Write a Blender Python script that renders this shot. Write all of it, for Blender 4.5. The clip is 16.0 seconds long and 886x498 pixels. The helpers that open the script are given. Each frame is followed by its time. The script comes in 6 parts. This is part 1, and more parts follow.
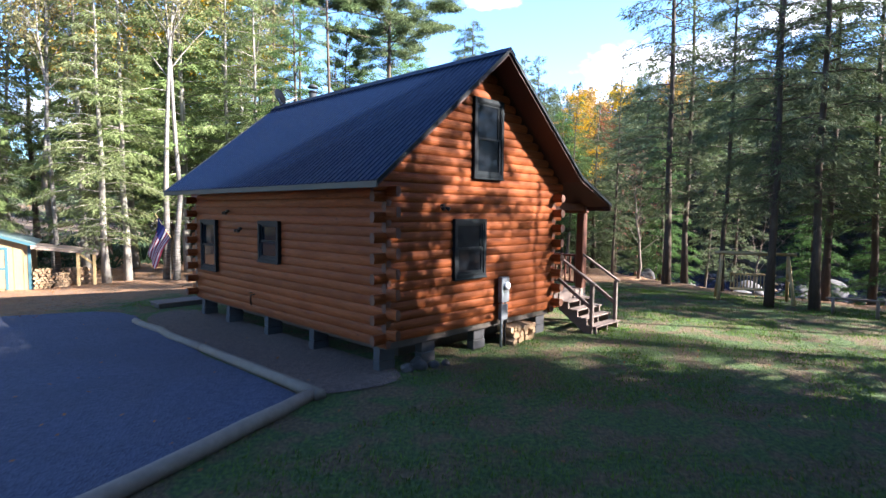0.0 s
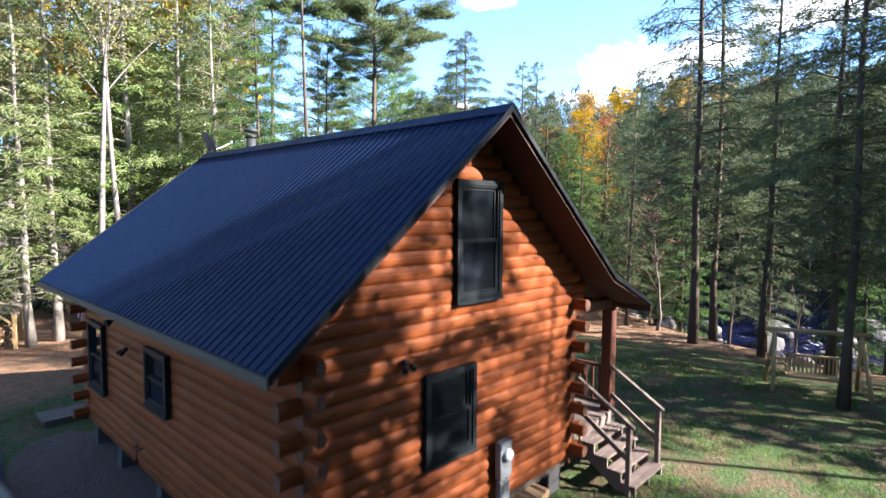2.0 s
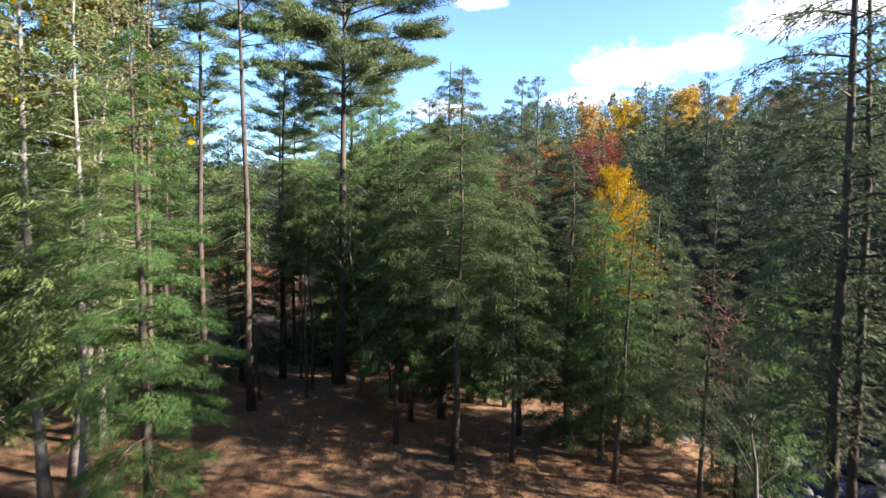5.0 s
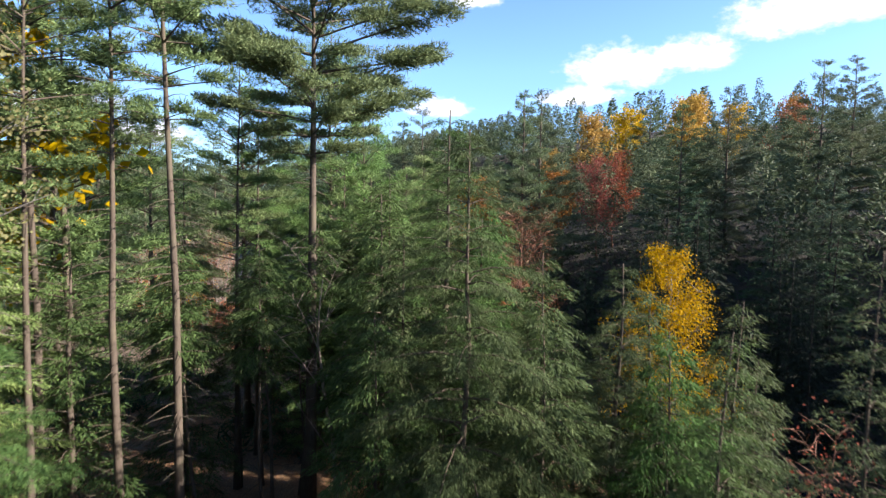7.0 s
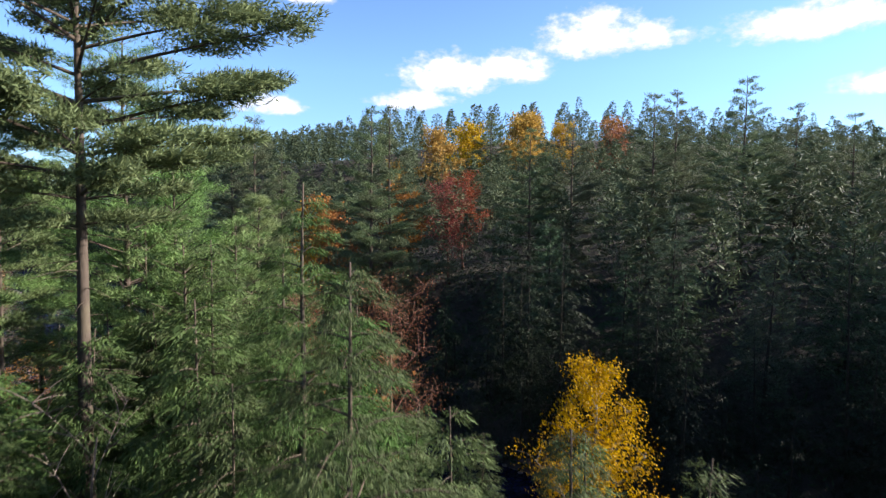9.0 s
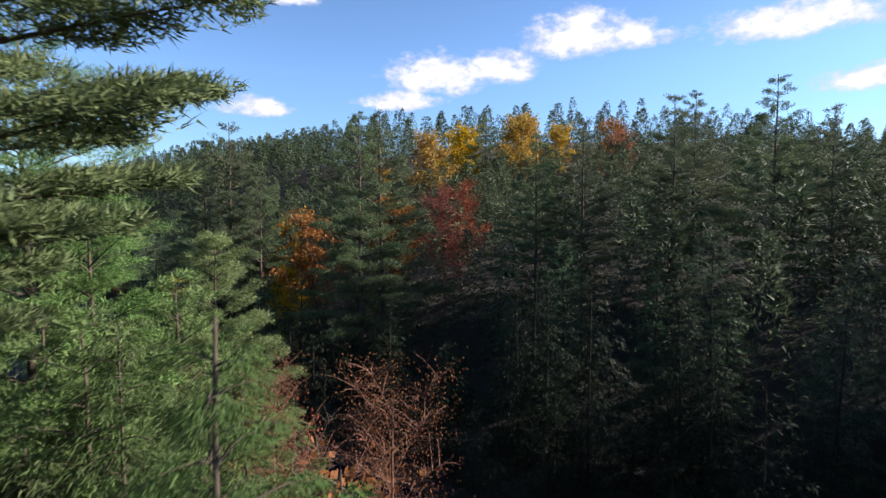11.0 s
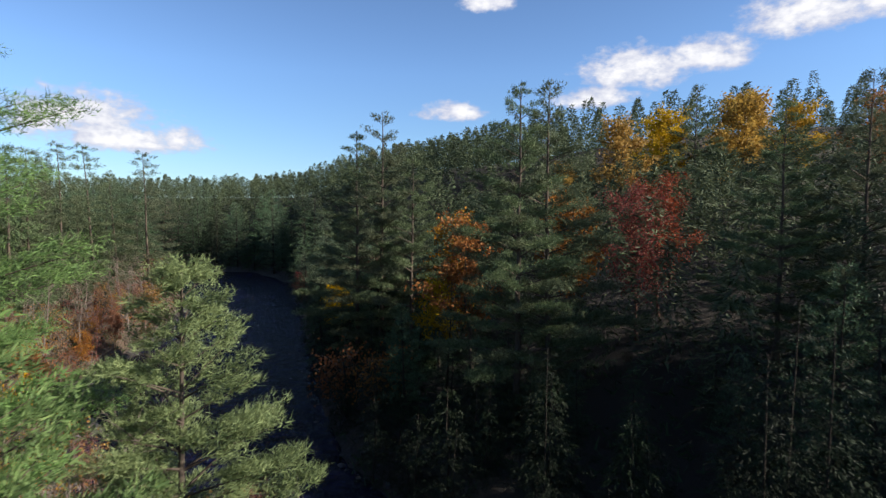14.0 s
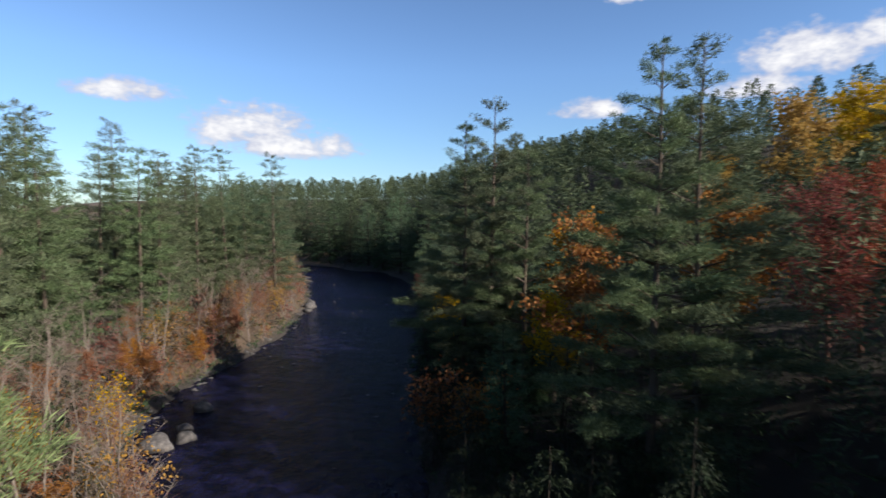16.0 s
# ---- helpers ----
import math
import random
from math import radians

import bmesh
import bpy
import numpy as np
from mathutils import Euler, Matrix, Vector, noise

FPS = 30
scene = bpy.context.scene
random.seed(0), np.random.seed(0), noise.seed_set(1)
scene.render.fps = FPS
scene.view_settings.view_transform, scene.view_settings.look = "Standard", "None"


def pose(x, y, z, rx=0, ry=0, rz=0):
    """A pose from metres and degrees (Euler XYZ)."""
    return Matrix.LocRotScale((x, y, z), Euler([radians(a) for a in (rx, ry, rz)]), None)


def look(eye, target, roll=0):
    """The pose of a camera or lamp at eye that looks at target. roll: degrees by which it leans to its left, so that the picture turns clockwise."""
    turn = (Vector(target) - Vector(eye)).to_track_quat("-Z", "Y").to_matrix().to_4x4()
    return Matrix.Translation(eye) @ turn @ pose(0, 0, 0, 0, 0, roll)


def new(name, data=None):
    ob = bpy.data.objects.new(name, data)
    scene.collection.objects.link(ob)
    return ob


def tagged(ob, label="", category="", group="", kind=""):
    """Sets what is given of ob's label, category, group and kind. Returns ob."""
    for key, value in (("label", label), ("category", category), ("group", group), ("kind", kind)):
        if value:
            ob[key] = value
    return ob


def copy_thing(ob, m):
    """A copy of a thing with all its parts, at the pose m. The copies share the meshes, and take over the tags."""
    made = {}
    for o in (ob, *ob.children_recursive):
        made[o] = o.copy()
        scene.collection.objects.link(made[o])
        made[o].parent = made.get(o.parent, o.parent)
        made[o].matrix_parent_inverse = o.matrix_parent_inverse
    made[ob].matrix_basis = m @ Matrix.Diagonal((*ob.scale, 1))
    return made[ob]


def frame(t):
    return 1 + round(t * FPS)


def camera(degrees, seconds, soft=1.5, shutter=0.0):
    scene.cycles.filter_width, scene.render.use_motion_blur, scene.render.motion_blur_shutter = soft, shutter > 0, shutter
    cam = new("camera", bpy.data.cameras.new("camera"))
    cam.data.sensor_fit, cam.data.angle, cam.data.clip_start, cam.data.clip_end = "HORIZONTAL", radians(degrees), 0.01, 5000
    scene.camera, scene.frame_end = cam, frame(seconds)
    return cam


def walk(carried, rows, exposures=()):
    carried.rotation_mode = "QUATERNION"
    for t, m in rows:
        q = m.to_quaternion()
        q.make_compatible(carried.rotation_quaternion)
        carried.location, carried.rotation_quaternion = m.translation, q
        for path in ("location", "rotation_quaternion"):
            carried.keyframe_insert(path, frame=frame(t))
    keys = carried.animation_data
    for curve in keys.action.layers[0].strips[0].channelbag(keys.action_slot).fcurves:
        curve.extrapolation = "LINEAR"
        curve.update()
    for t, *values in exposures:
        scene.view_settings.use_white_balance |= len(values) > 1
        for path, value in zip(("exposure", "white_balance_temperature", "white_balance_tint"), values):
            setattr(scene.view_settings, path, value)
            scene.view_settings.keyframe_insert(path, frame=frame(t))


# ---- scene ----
cam = camera(78.0, 16.0, soft=1.35, shutter=0.5)
PATH = [
    (0.0, 0.15, 0.51, 3.04, 0.33, -3.85, 0.50),
    (0.5, 0.27, 1.40, 3.41, 0.29, -3.85, 0.46),
    (1.0, 0.39, 2.42, 3.89, 0.15, -3.85, 0.40),
    (1.5, 0.49, 3.55, 4.44, 0.14, -3.84, 0.30),
    (2.0, 0.54, 4.78, 5.01, 0.04, -3.81, 0.28),
    (2.5, 0.58, 6.07, 5.63, -0.08, -3.83, 0.20),
    (3.0, 0.62, 7.44, 6.24, -0.22, -3.78, 0.20),
    (3.5, 0.68, 9.00, 6.88, -0.27, -3.65, 0.26),
    (6.0, 0.68, 17.34, 11.22, -1.39, -4.00, 0.74),
    (6.5, 0.64, 19.06, 12.10, -1.54, -4.04, 0.78),
    (7.0, 0.62, 20.74, 12.86, -1.62, -4.03, 0.80),
    (7.5, 0.59, 22.38, 13.58, -1.94, -4.02, 0.88),
    (8.0, 0.54, 24.02, 14.32, -4.79, -3.96, 0.90),
    (8.5, 0.45, 25.61, 15.04, -12.25, -3.83, 0.80),
    (9.0, 0.45, 27.18, 15.76, -18.33, -3.72, 0.50),
    (11.5, 2.48, 36.36, 17.70, -19.52, -3.66, -0.22),
    (12.0, 3.38, 38.80, 17.80, -13.00, -3.72, -0.02),
    (12.5, 4.34, 41.18, 17.82, -6.02, -3.69, 0.10),
    (13.0, 5.19, 43.38, 17.80, -3.93, -3.64, 0.08),
    (13.5, 5.91, 45.36, 17.80, -2.69, -3.63, 0.13),
    (14.0, 6.57, 47.18, 17.81, -0.01, -3.63, 0.20),
    (14.5, 7.12, 49.00, 17.83, 0.92, -3.65, 0.16),
    (15.0, 7.58, 51.00, 17.81, 2.98, -3.58, 0.18),
    (15.5, 7.95, 53.36, 17.80, 7.38, -3.56, 0.22),
    (16.0, 8.17, 55.80, 17.83, 14.13, -3.62, 0.30),
]
walk(cam, [(t, pose(x, y, z, 0, 0, yaw) @ pose(0, 0, 0, 90 + pitch, 0, 0) @ pose(0, 0, 0, 0, 0, roll))
           for t, x, y, z, yaw, pitch, roll in PATH],
     exposures=[(0.0, 3.15, 5950, 14), (3.5, 2.68, 6200, 13), (6.0, 2.2, 6400, 12), (9.0, 1.74, 6400, 12), (11.5, 1.3, 6450, 12), (16.0, 1.0, 6450, 11)])

# ---------------------------------------------------------------- world and sun
SUN_AZ, SUN_EL = radians(104), radians(27)
TO_SUN = Vector((math.sin(SUN_AZ) * math.cos(SUN_EL), math.cos(SUN_AZ) * math.cos(SUN_EL), math.sin(SUN_EL)))
sun = new("sun", bpy.data.lights.new("sun", "SUN"))
sun.data.energy, sun.data.angle, sun.data.color = 5.0, radians(0.53), (1.0, 0.93, 0.82)
sun.matrix_world = look(TO_SUN * 200, (0, 0, 0))

world = bpy.data.worlds.new("sky_world")
scene.world = world
world.use_nodes = True


class Nodes:
    """Short hand for building node trees."""

    def __init__(self, tree):
        self.tree = tree
        tree.nodes.clear()

    def add(self, kind, inputs=()):
        node = self.tree.nodes.new(kind)
        for key, value in dict(inputs).items():
            if isinstance(value, bpy.types.NodeSocket):
                self.tree.links.new(value, node.inputs[key])
            else:
                node.inputs[key].default_value = value
        return node

    def math(self, op, a, b=0.0, c=0.0, clamp=False):
        node = self.add("ShaderNodeMath", {0: a, 1: b, 2: c})
        node.operation, node.use_clamp = op, clamp
        return node.outputs[0]

    def mix(self, fac, a, b, blend="MIX"):
        node = self.add("ShaderNodeMix", {0: fac, 6: a, 7: b})
        node.data_type, node.blend_type = "RGBA", blend
        return node.outputs[2]

    def noise(self, vec, scale, detail=3.0, rough=0.55):
        return self.add("ShaderNodeTexNoise", {"Vector": vec, "Scale": scale, "Detail": detail, "Roughness": rough}).outputs[0]

    def ramp(self, fac, stops):
        node = self.add("ShaderNodeValToRGB", {0: fac})
        els = node.color_ramp.elements
        while len(els) < len(stops):
            els.new(0.5)
        for el, (pos, col) in zip(els, stops):
            el.position, el.color = pos, (*col, 1)
        return node.outputs[0]

    def span(self, v, lo, hi, to_lo=0.0, to_hi=1.0, kind="SMOOTHSTEP"):
        node = self.add("ShaderNodeMapRange", {0: v, 1: lo, 2: hi, 3: to_lo, 4: to_hi})
        node.interpolation_type = kind
        return node.outputs[0]


def build_sky():
    n = Nodes(world.node_tree)
    sky = n.add("ShaderNodeTexSky")
    sky.sky_type, sky.sun_disc, sky.sun_elevation, sky.sun_rotation, sky.altitude = "NISHITA", False, SUN_EL, SUN_AZ, 400.0
    sky.air_density, sky.dust_density, sky.ozone_density = 1.0, 0.3, 1.6
    way = n.add("ShaderNodeTexCoord").outputs["Generated"]
    xyz = n.add("ShaderNodeSeparateXYZ", {0: way})
    az = n.math("MULTIPLY", n.math("ARCTAN2", xyz.outputs[0], xyz.outputs[1]), 57.2958)
    el = n.math("MULTIPLY", n.math("ARCSINE", xyz.outputs[2]), 57.2958)
    # cumulus clouds: bearing, height, half width, half height in degrees
    clouds = [(19, 13.6, 5.5, 2.6), (25, 14.2, 4.5, 2.1), (15.0, 11.3, 4.5, 1.3), (33, 16.8, 5.5, 2.8), (38, 16.4, 4.0, 1.8), (4.3, 20.4, 3.0, 1.3), (0.8, 10.2, 3.6, 1.3),
              (-33, 7.9, 6.5, 2.9), (-29, 6.4, 7.0, 1.6), (-44, 10.6, 4.5, 1.3), (52, 16.0, 8.0, 2.0), (57, 10.7, 4.0, 1.4),
              (75, 18, 9, 2.5), (-75, 14, 8, 2.4), (-110, 18, 9, 3), (120, 24, 10, 3), (165, 17, 9, 3), (-160, 14, 8, 2.5)]
    field = None
    for a, e, wa, we in clouds:
        da = n.math("DIVIDE", n.math("SUBTRACT", az, float(a)), float(wa))
        up = n.math("SUBTRACT", el, float(e))
        de = n.math("DIVIDE", up, float(we))
        de = n.math("MAXIMUM", de, n.math("MULTIPLY", de, -1.7))
        one = n.math("SUBTRACT", 1.0, n.math("ADD", n.math("POWER", n.math("ABSOLUTE", da), 2.0), n.math("POWER", de, 2.0)))
        field = one if field is None else n.math("MAXIMUM", field, one)
    dome = n.add("ShaderNodeCombineXYZ", {0: az, 1: n.math("MULTIPLY", el, 1.6), 2: 0.0}).outputs[0]
    lumps = n.noise(dome, 0.34, 3.0, 0.5)
    puffs = n.noise(dome, 1.1, 6.0, 0.6)
    field = n.math("ADD", field, n.math("ADD", n.math("MULTIPLY", n.math("SUBTRACT", lumps, 0.46), 2.3), n.math("MULTIPLY", n.math("SUBTRACT", puffs, 0.5), 1.5)))
    mask = n.span(field, -0.2, 0.9)
    shade = n.noise(n.add("ShaderNodeVectorMath", {0: dome, 1: (0.0, 1.4, 3.0)}).outputs[0], 0.36, 5.0, 0.6)
    body = n.ramp(n.math("ADD", n.span(field, 0.1, 1.6), n.math("MULTIPLY", n.math("SUBTRACT", 0.5, shade), 1.1)),
                  [(0.0, (4.3, 4.6, 5.8)), (0.45, (5.7, 5.9, 6.6)), (1.0, (8.0, 8.0, 8.0))])
    tint = n.mix(1.0, sky.outputs[0], n.ramp(n.span(el, 0.0, 40.0, kind="LINEAR"), [(0.0, (0.70, 0.90, 1.12)), (0.35, (0.92, 1.14, 1.42)), (0.7, (0.86, 1.0, 1.2)), (1.0, (0.66, 0.74, 0.85))]), "MULTIPLY")
    col = n.mix(mask, tint, body)
    bg = n.add("ShaderNodeBackground", {0: col, 1: 0.064})
    n.add("ShaderNodeOutputWorld", {0: bg.outputs[0]})


build_sky()

# ---------------------------------------------------------------- materials
def material(name, make):
    mat = bpy.data.materials.new(name)
    mat.use_nodes = True
    n = Nodes(mat.node_tree)
    shader = make(n)
    n.add("ShaderNodeOutputMaterial", {0: shader})
    return mat


def coords(n, which="Object"):
    return n.add("ShaderNodeTexCoord").outputs[which]


def stretched(n, vec, scale):
    return n.add("ShaderNodeMapping", {0: vec, "Scale": scale}).outputs[0]


def bump(n, height, strength, distance):
    return n.add("ShaderNodeBump", {"Strength": strength, "Distance": distance, "Height": height}).outputs[0]


def surface(n, color, rough=0.8, metal=0.0, normal=None, **more):
    inputs = {"Base Color": color, "Roughness": rough, "Metallic": metal}
    if normal is not None:
        inputs["Normal"] = normal
    inputs.update(more)
    return n.add("ShaderNodeBsdfPrincipled", inputs).outputs[0]


def world_place(n):
    return n.add("ShaderNodeNewGeometry").outputs["Position"]


def leafy(dark, light, trans=0.3, spread=0.18, vivid=0.82):
    """Foliage: light comes partly through; tone differs between sprays and between trees."""
    def make(n):
        geo = n.add("ShaderNodeNewGeometry")
        own = n.add("ShaderNodeObjectInfo").outputs["Random"]
        patch = n.noise(geo.outputs["Position"], 0.5, 2.0)
        f = n.math("ADD", n.math("MULTIPLY", geo.outputs["Random Per Island"], 0.65), n.math("MULTIPLY", n.math("SUBTRACT", patch, 0.3), 0.7))
        col = n.mix(n.math("MULTIPLY", f, 1.0, clamp=True), (*dark, 1), (*light, 1))
        hue = n.add("ShaderNodeHueSaturation", {"Hue": n.span(own, 0, 1, 0.5 - spread * 0.12, 0.5 + spread * 0.12, "LINEAR"),
                                                "Saturation": n.span(own, 0, 1, vivid - 0.1, vivid + 0.13, "LINEAR"),
                                                "Value": n.span(own, 0, 1, 0.85, 1.2, "LINEAR"), "Color": col}).outputs[0]
        a = n.add("ShaderNodeBsdfPrincipled", {"Base Color": hue, "Roughness": 0.62, "Specular IOR Level": 0.12}).outputs[0]
        b = n.add("ShaderNodeBsdfTranslucent", {0: hue}).outputs[0]
        return n.add("ShaderNodeMixShader", {0: trans, 1: a, 2: b}).outputs[0]
    return make


M = {}
M["hemlock"] = material("hemlock_needles", leafy((0.020, 0.042, 0.012), (0.100, 0.150, 0.043), 0.32, 0.18, 0.92))
M["pine"] = material("pine_needles", leafy((0.042, 0.078, 0.026), (0.20, 0.28, 0.09), 0.34, 0.18, 0.92))
M["far_green"] = material("far_needles", leafy((0.006075, 0.0158, 0.00729), (0.06561, 0.1033, 0.04131), 0.18))
# Lighter copy of the far needles; sun on the upper slopes is put into colour
M["hill"] = material("lit_hillside_needles", leafy((0.022, 0.038, 0.018), (0.115, 0.145, 0.062), 0.2))
# Far pine needles again, brightened so that the crowns look sunlit
M["far_pine_lit"] = material("sunlit_far_needles", leafy((0.031, 0.049, 0.021), (0.16, 0.20, 0.085), 0.28))
# Brighter, yellower pine needles: sunlight on the point's pine is in the colour
M["pine_lit"] = material("sun_toned_pine_needles", leafy((0.065, 0.105, 0.034), (0.26, 0.335, 0.105), 0.36, 0.18, 0.86))
# Darker than real needles: the river bank's shade is painted into this green
M["bank_shade_green"] = material("shade_toned_bank_needles", leafy((0.003, 0.007, 0.003), (0.022, 0.036, 0.013), 0.15))
M["grove"] = material("grove_needles", leafy((0.03, 0.05, 0.018), (0.14, 0.18, 0.065), 0.38))
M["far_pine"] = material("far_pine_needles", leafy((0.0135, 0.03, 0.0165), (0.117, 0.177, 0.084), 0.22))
# Pale copy of the hemlock needles, standing in for sun on the forest edge
M["hemlock_lit"] = material("lit_needles", leafy((0.070, 0.098, 0.027), (0.215, 0.255, 0.085), 0.40, 0.18, 0.9))
M["yellow"] = material("yellow_leaves", leafy((0.17, 0.085, 0.015), (0.46, 0.27, 0.045), 0.4, 0.1, 1.0))
M["gold"] = material("golden_leaves", leafy((0.24, 0.14, 0.02), (0.52, 0.34, 0.05), 0.4, 0.1, 1.0))
M["orange"] = material("orange_leaves", leafy((0.14, 0.055, 0.02), (0.36, 0.16, 0.05), 0.38, 0.15, 1.0))
M["red"] = material("red_leaves", leafy((0.12, 0.03, 0.022), (0.30, 0.085, 0.055), 0.34, 0.1, 1.0))
M["rust_leaf"] = material("rusty_leaves", leafy((0.10, 0.04, 0.022), (0.23, 0.10, 0.052), 0.35, 0.1, 1.0))
M["olive"] = material("olive_leaves", leafy((0.08, 0.08, 0.024), (0.24, 0.216, 0.064), 0.4))


def bark(dark, light, vertical=5.0):
    def make(n):
        p = coords(n)
        v = stretched(n, p, (vertical, vertical, 0.9))
        f = n.noise(v, 3.0, 5.0, 0.65)
        g = n.noise(p, 0.9, 3.0)
        col = n.mix(f, (*dark, 1), (*light, 1))
        col = n.mix(n.span(g, 0.45, 0.7), col, (light[0] * 0.8, light[1] * 0.85, light[2] * 0.75, 1))
        return surface(n, col, 0.9, normal=bump(n, f, 0.6, 0.03), **{"Specular IOR Level": 0.12})
    return make


def birch_bark(n):
    p = coords(n)
    bands = n.noise(stretched(n, p, (2.0, 2.0, 14.0)), 1.6, 4.0, 0.6)
    blot = n.noise(p, 1.1, 4.0)
    col = n.ramp(bands, [(0.32, (0.04, 0.035, 0.03)), (0.48, (0.12, 0.107, 0.092)), (0.75, (0.25, 0.23, 0.20))])
    col = n.mix(n.span(blot, 0.42, 0.68), col, (0.13, 0.11, 0.09, 1))
    return surface(n, col, 0.75, normal=bump(n, bands, 0.3, 0.01))


M["bark"] = material("conifer_bark", bark((0.025, 0.019, 0.015), (0.115, 0.088, 0.07)))
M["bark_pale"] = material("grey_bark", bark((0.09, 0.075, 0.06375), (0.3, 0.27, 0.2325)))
# Darkened copy of the conifer bark; the far woods' shade is in the tone
M["bark_dark"] = material("shade_toned_bark", bark((0.012, 0.010, 0.008), (0.05, 0.04, 0.033)))
M["birch"] = material("birch_bark", birch_bark)
M["rust_twig"] = material("red_brown_twigs", bark((0.09, 0.045, 0.035), (0.23, 0.12, 0.09)))
M["twig"] = material("bare_twigs", bark((0.0868, 0.062, 0.0527), (0.2232, 0.1798, 0.155)))


def log_wood(n):
    p = coords(n)
    own = n.add("ShaderNodeObjectInfo").outputs["Random"]
    shift = n.add("ShaderNodeVectorMath", {0: p, 1: n.add("ShaderNodeCombineXYZ", {0: n.math("MULTIPLY", own, 31.0), 1: n.math("MULTIPLY", own, 17.0), 2: own}).outputs[0]}).outputs[0]
    grain = n.noise(stretched(n, shift, (1.2, 14.0, 14.0)), 3.0, 5.0, 0.6)
    blot = n.noise(shift, 1.3, 3.0)
    cells = n.add("ShaderNodeTexVoronoi", {"Vector": stretched(n, shift, (1.0, 2.2, 2.2)), "Scale": 2.2})
    knot = n.span(cells.outputs["Distance"], 0.05, 0.13, 1.0, 0.0)
    col = n.ramp(grain, [(0.25, (0.115, 0.029, 0.0085)), (0.5, (0.19, 0.050, 0.0140)), (0.75, (0.25, 0.075, 0.023))])
    col = n.mix(n.span(blot, 0.45, 0.72, 0.0, 0.55), col, (0.13, 0.031, 0.009, 1))
    col = n.mix(n.math("MULTIPLY", knot, 0.8), col, (0.07, 0.022, 0.01, 1))
    col = n.add("ShaderNodeHueSaturation", {"Value": n.span(own, 0, 1, 0.78, 1.14, "LINEAR"), "Color": col}).outputs[0]
    return surface(n, col, n.span(grain, 0.2, 0.8, 0.45, 0.6), normal=bump(n, grain, 0.25, 0.01), **{"Specular IOR Level": 0.1})


def end_wood(n):
    p = coords(n)
    f = n.noise(p, 9.0, 4.0)
    col = n.mix(f, (0.04, 0.013, 0.006, 1), (0.15, 0.055, 0.024, 1))
    return surface(n, col, 0.7, normal=bump(n, f, 0.3, 0.01))


def plain_wood(dark, light, rough=0.75):
    def make(n):
        p = coords(n)
        own = n.add("ShaderNodeObjectInfo").outputs["Random"]
        f = n.noise(stretched(n, p, (3.0, 3.0, 3.0)), 2.0, 5.0, 0.65)
        g = n.noise(p, 22.0, 3.0)
        col = n.mix(n.math("ADD", n.math("MULTIPLY", f, 0.7), n.math("MULTIPLY", g, 0.3)), (*dark, 1), (*light, 1))
        col = n.add("ShaderNodeHueSaturation", {"Value": n.span(own, 0, 1, 0.8, 1.2, "LINEAR"), "Color": col}).outputs[0]
        return surface(n, col, rough, normal=bump(n, g, 0.3, 0.006))
    return make


def roof_metal(n):
    p = coords(n)
    f = n.noise(stretched(n, p, (0.4, 2.0, 1.0)), 1.2, 4.0)
    g = n.noise(p, 7.0, 4.0)
    col = n.mix(f, (0.0026, 0.0080, 0.026, 1), (0.0048, 0.0120, 0.036, 1))
    col = n.mix(n.span(g, 0.55, 0.8, 0.0, 0.35), col, (0.012, 0.020, 0.045, 1))
    return surface(n, col, n.span(g, 0.3, 0.8, 0.42, 0.58), 0.0, normal=bump(n, g, 0.05, 0.01), **{"Specular IOR Level": 0.1})


def gravel(n):
    p = world_place(n)
    a = n.add("ShaderNodeTexVoronoi", {"Vector": p, "Scale": 26.0})
    b = n.noise(p, 0.55, 4.0)
    c = n.noise(p, 60.0, 2.0)
    col = n.mix(a.outputs["Color"], (0.018, 0.023, 0.048, 1), (0.064, 0.074, 0.122, 1))
    col = n.mix(n.span(b, 0.4, 0.7, 0.0, 0.5), col, (0.030, 0.032, 0.050, 1))
    h = n.math("ADD", a.outputs["Distance"], n.math("MULTIPLY", c, 0.4))
    return surface(n, col, 0.95, normal=bump(n, h, 0.9, 0.02))


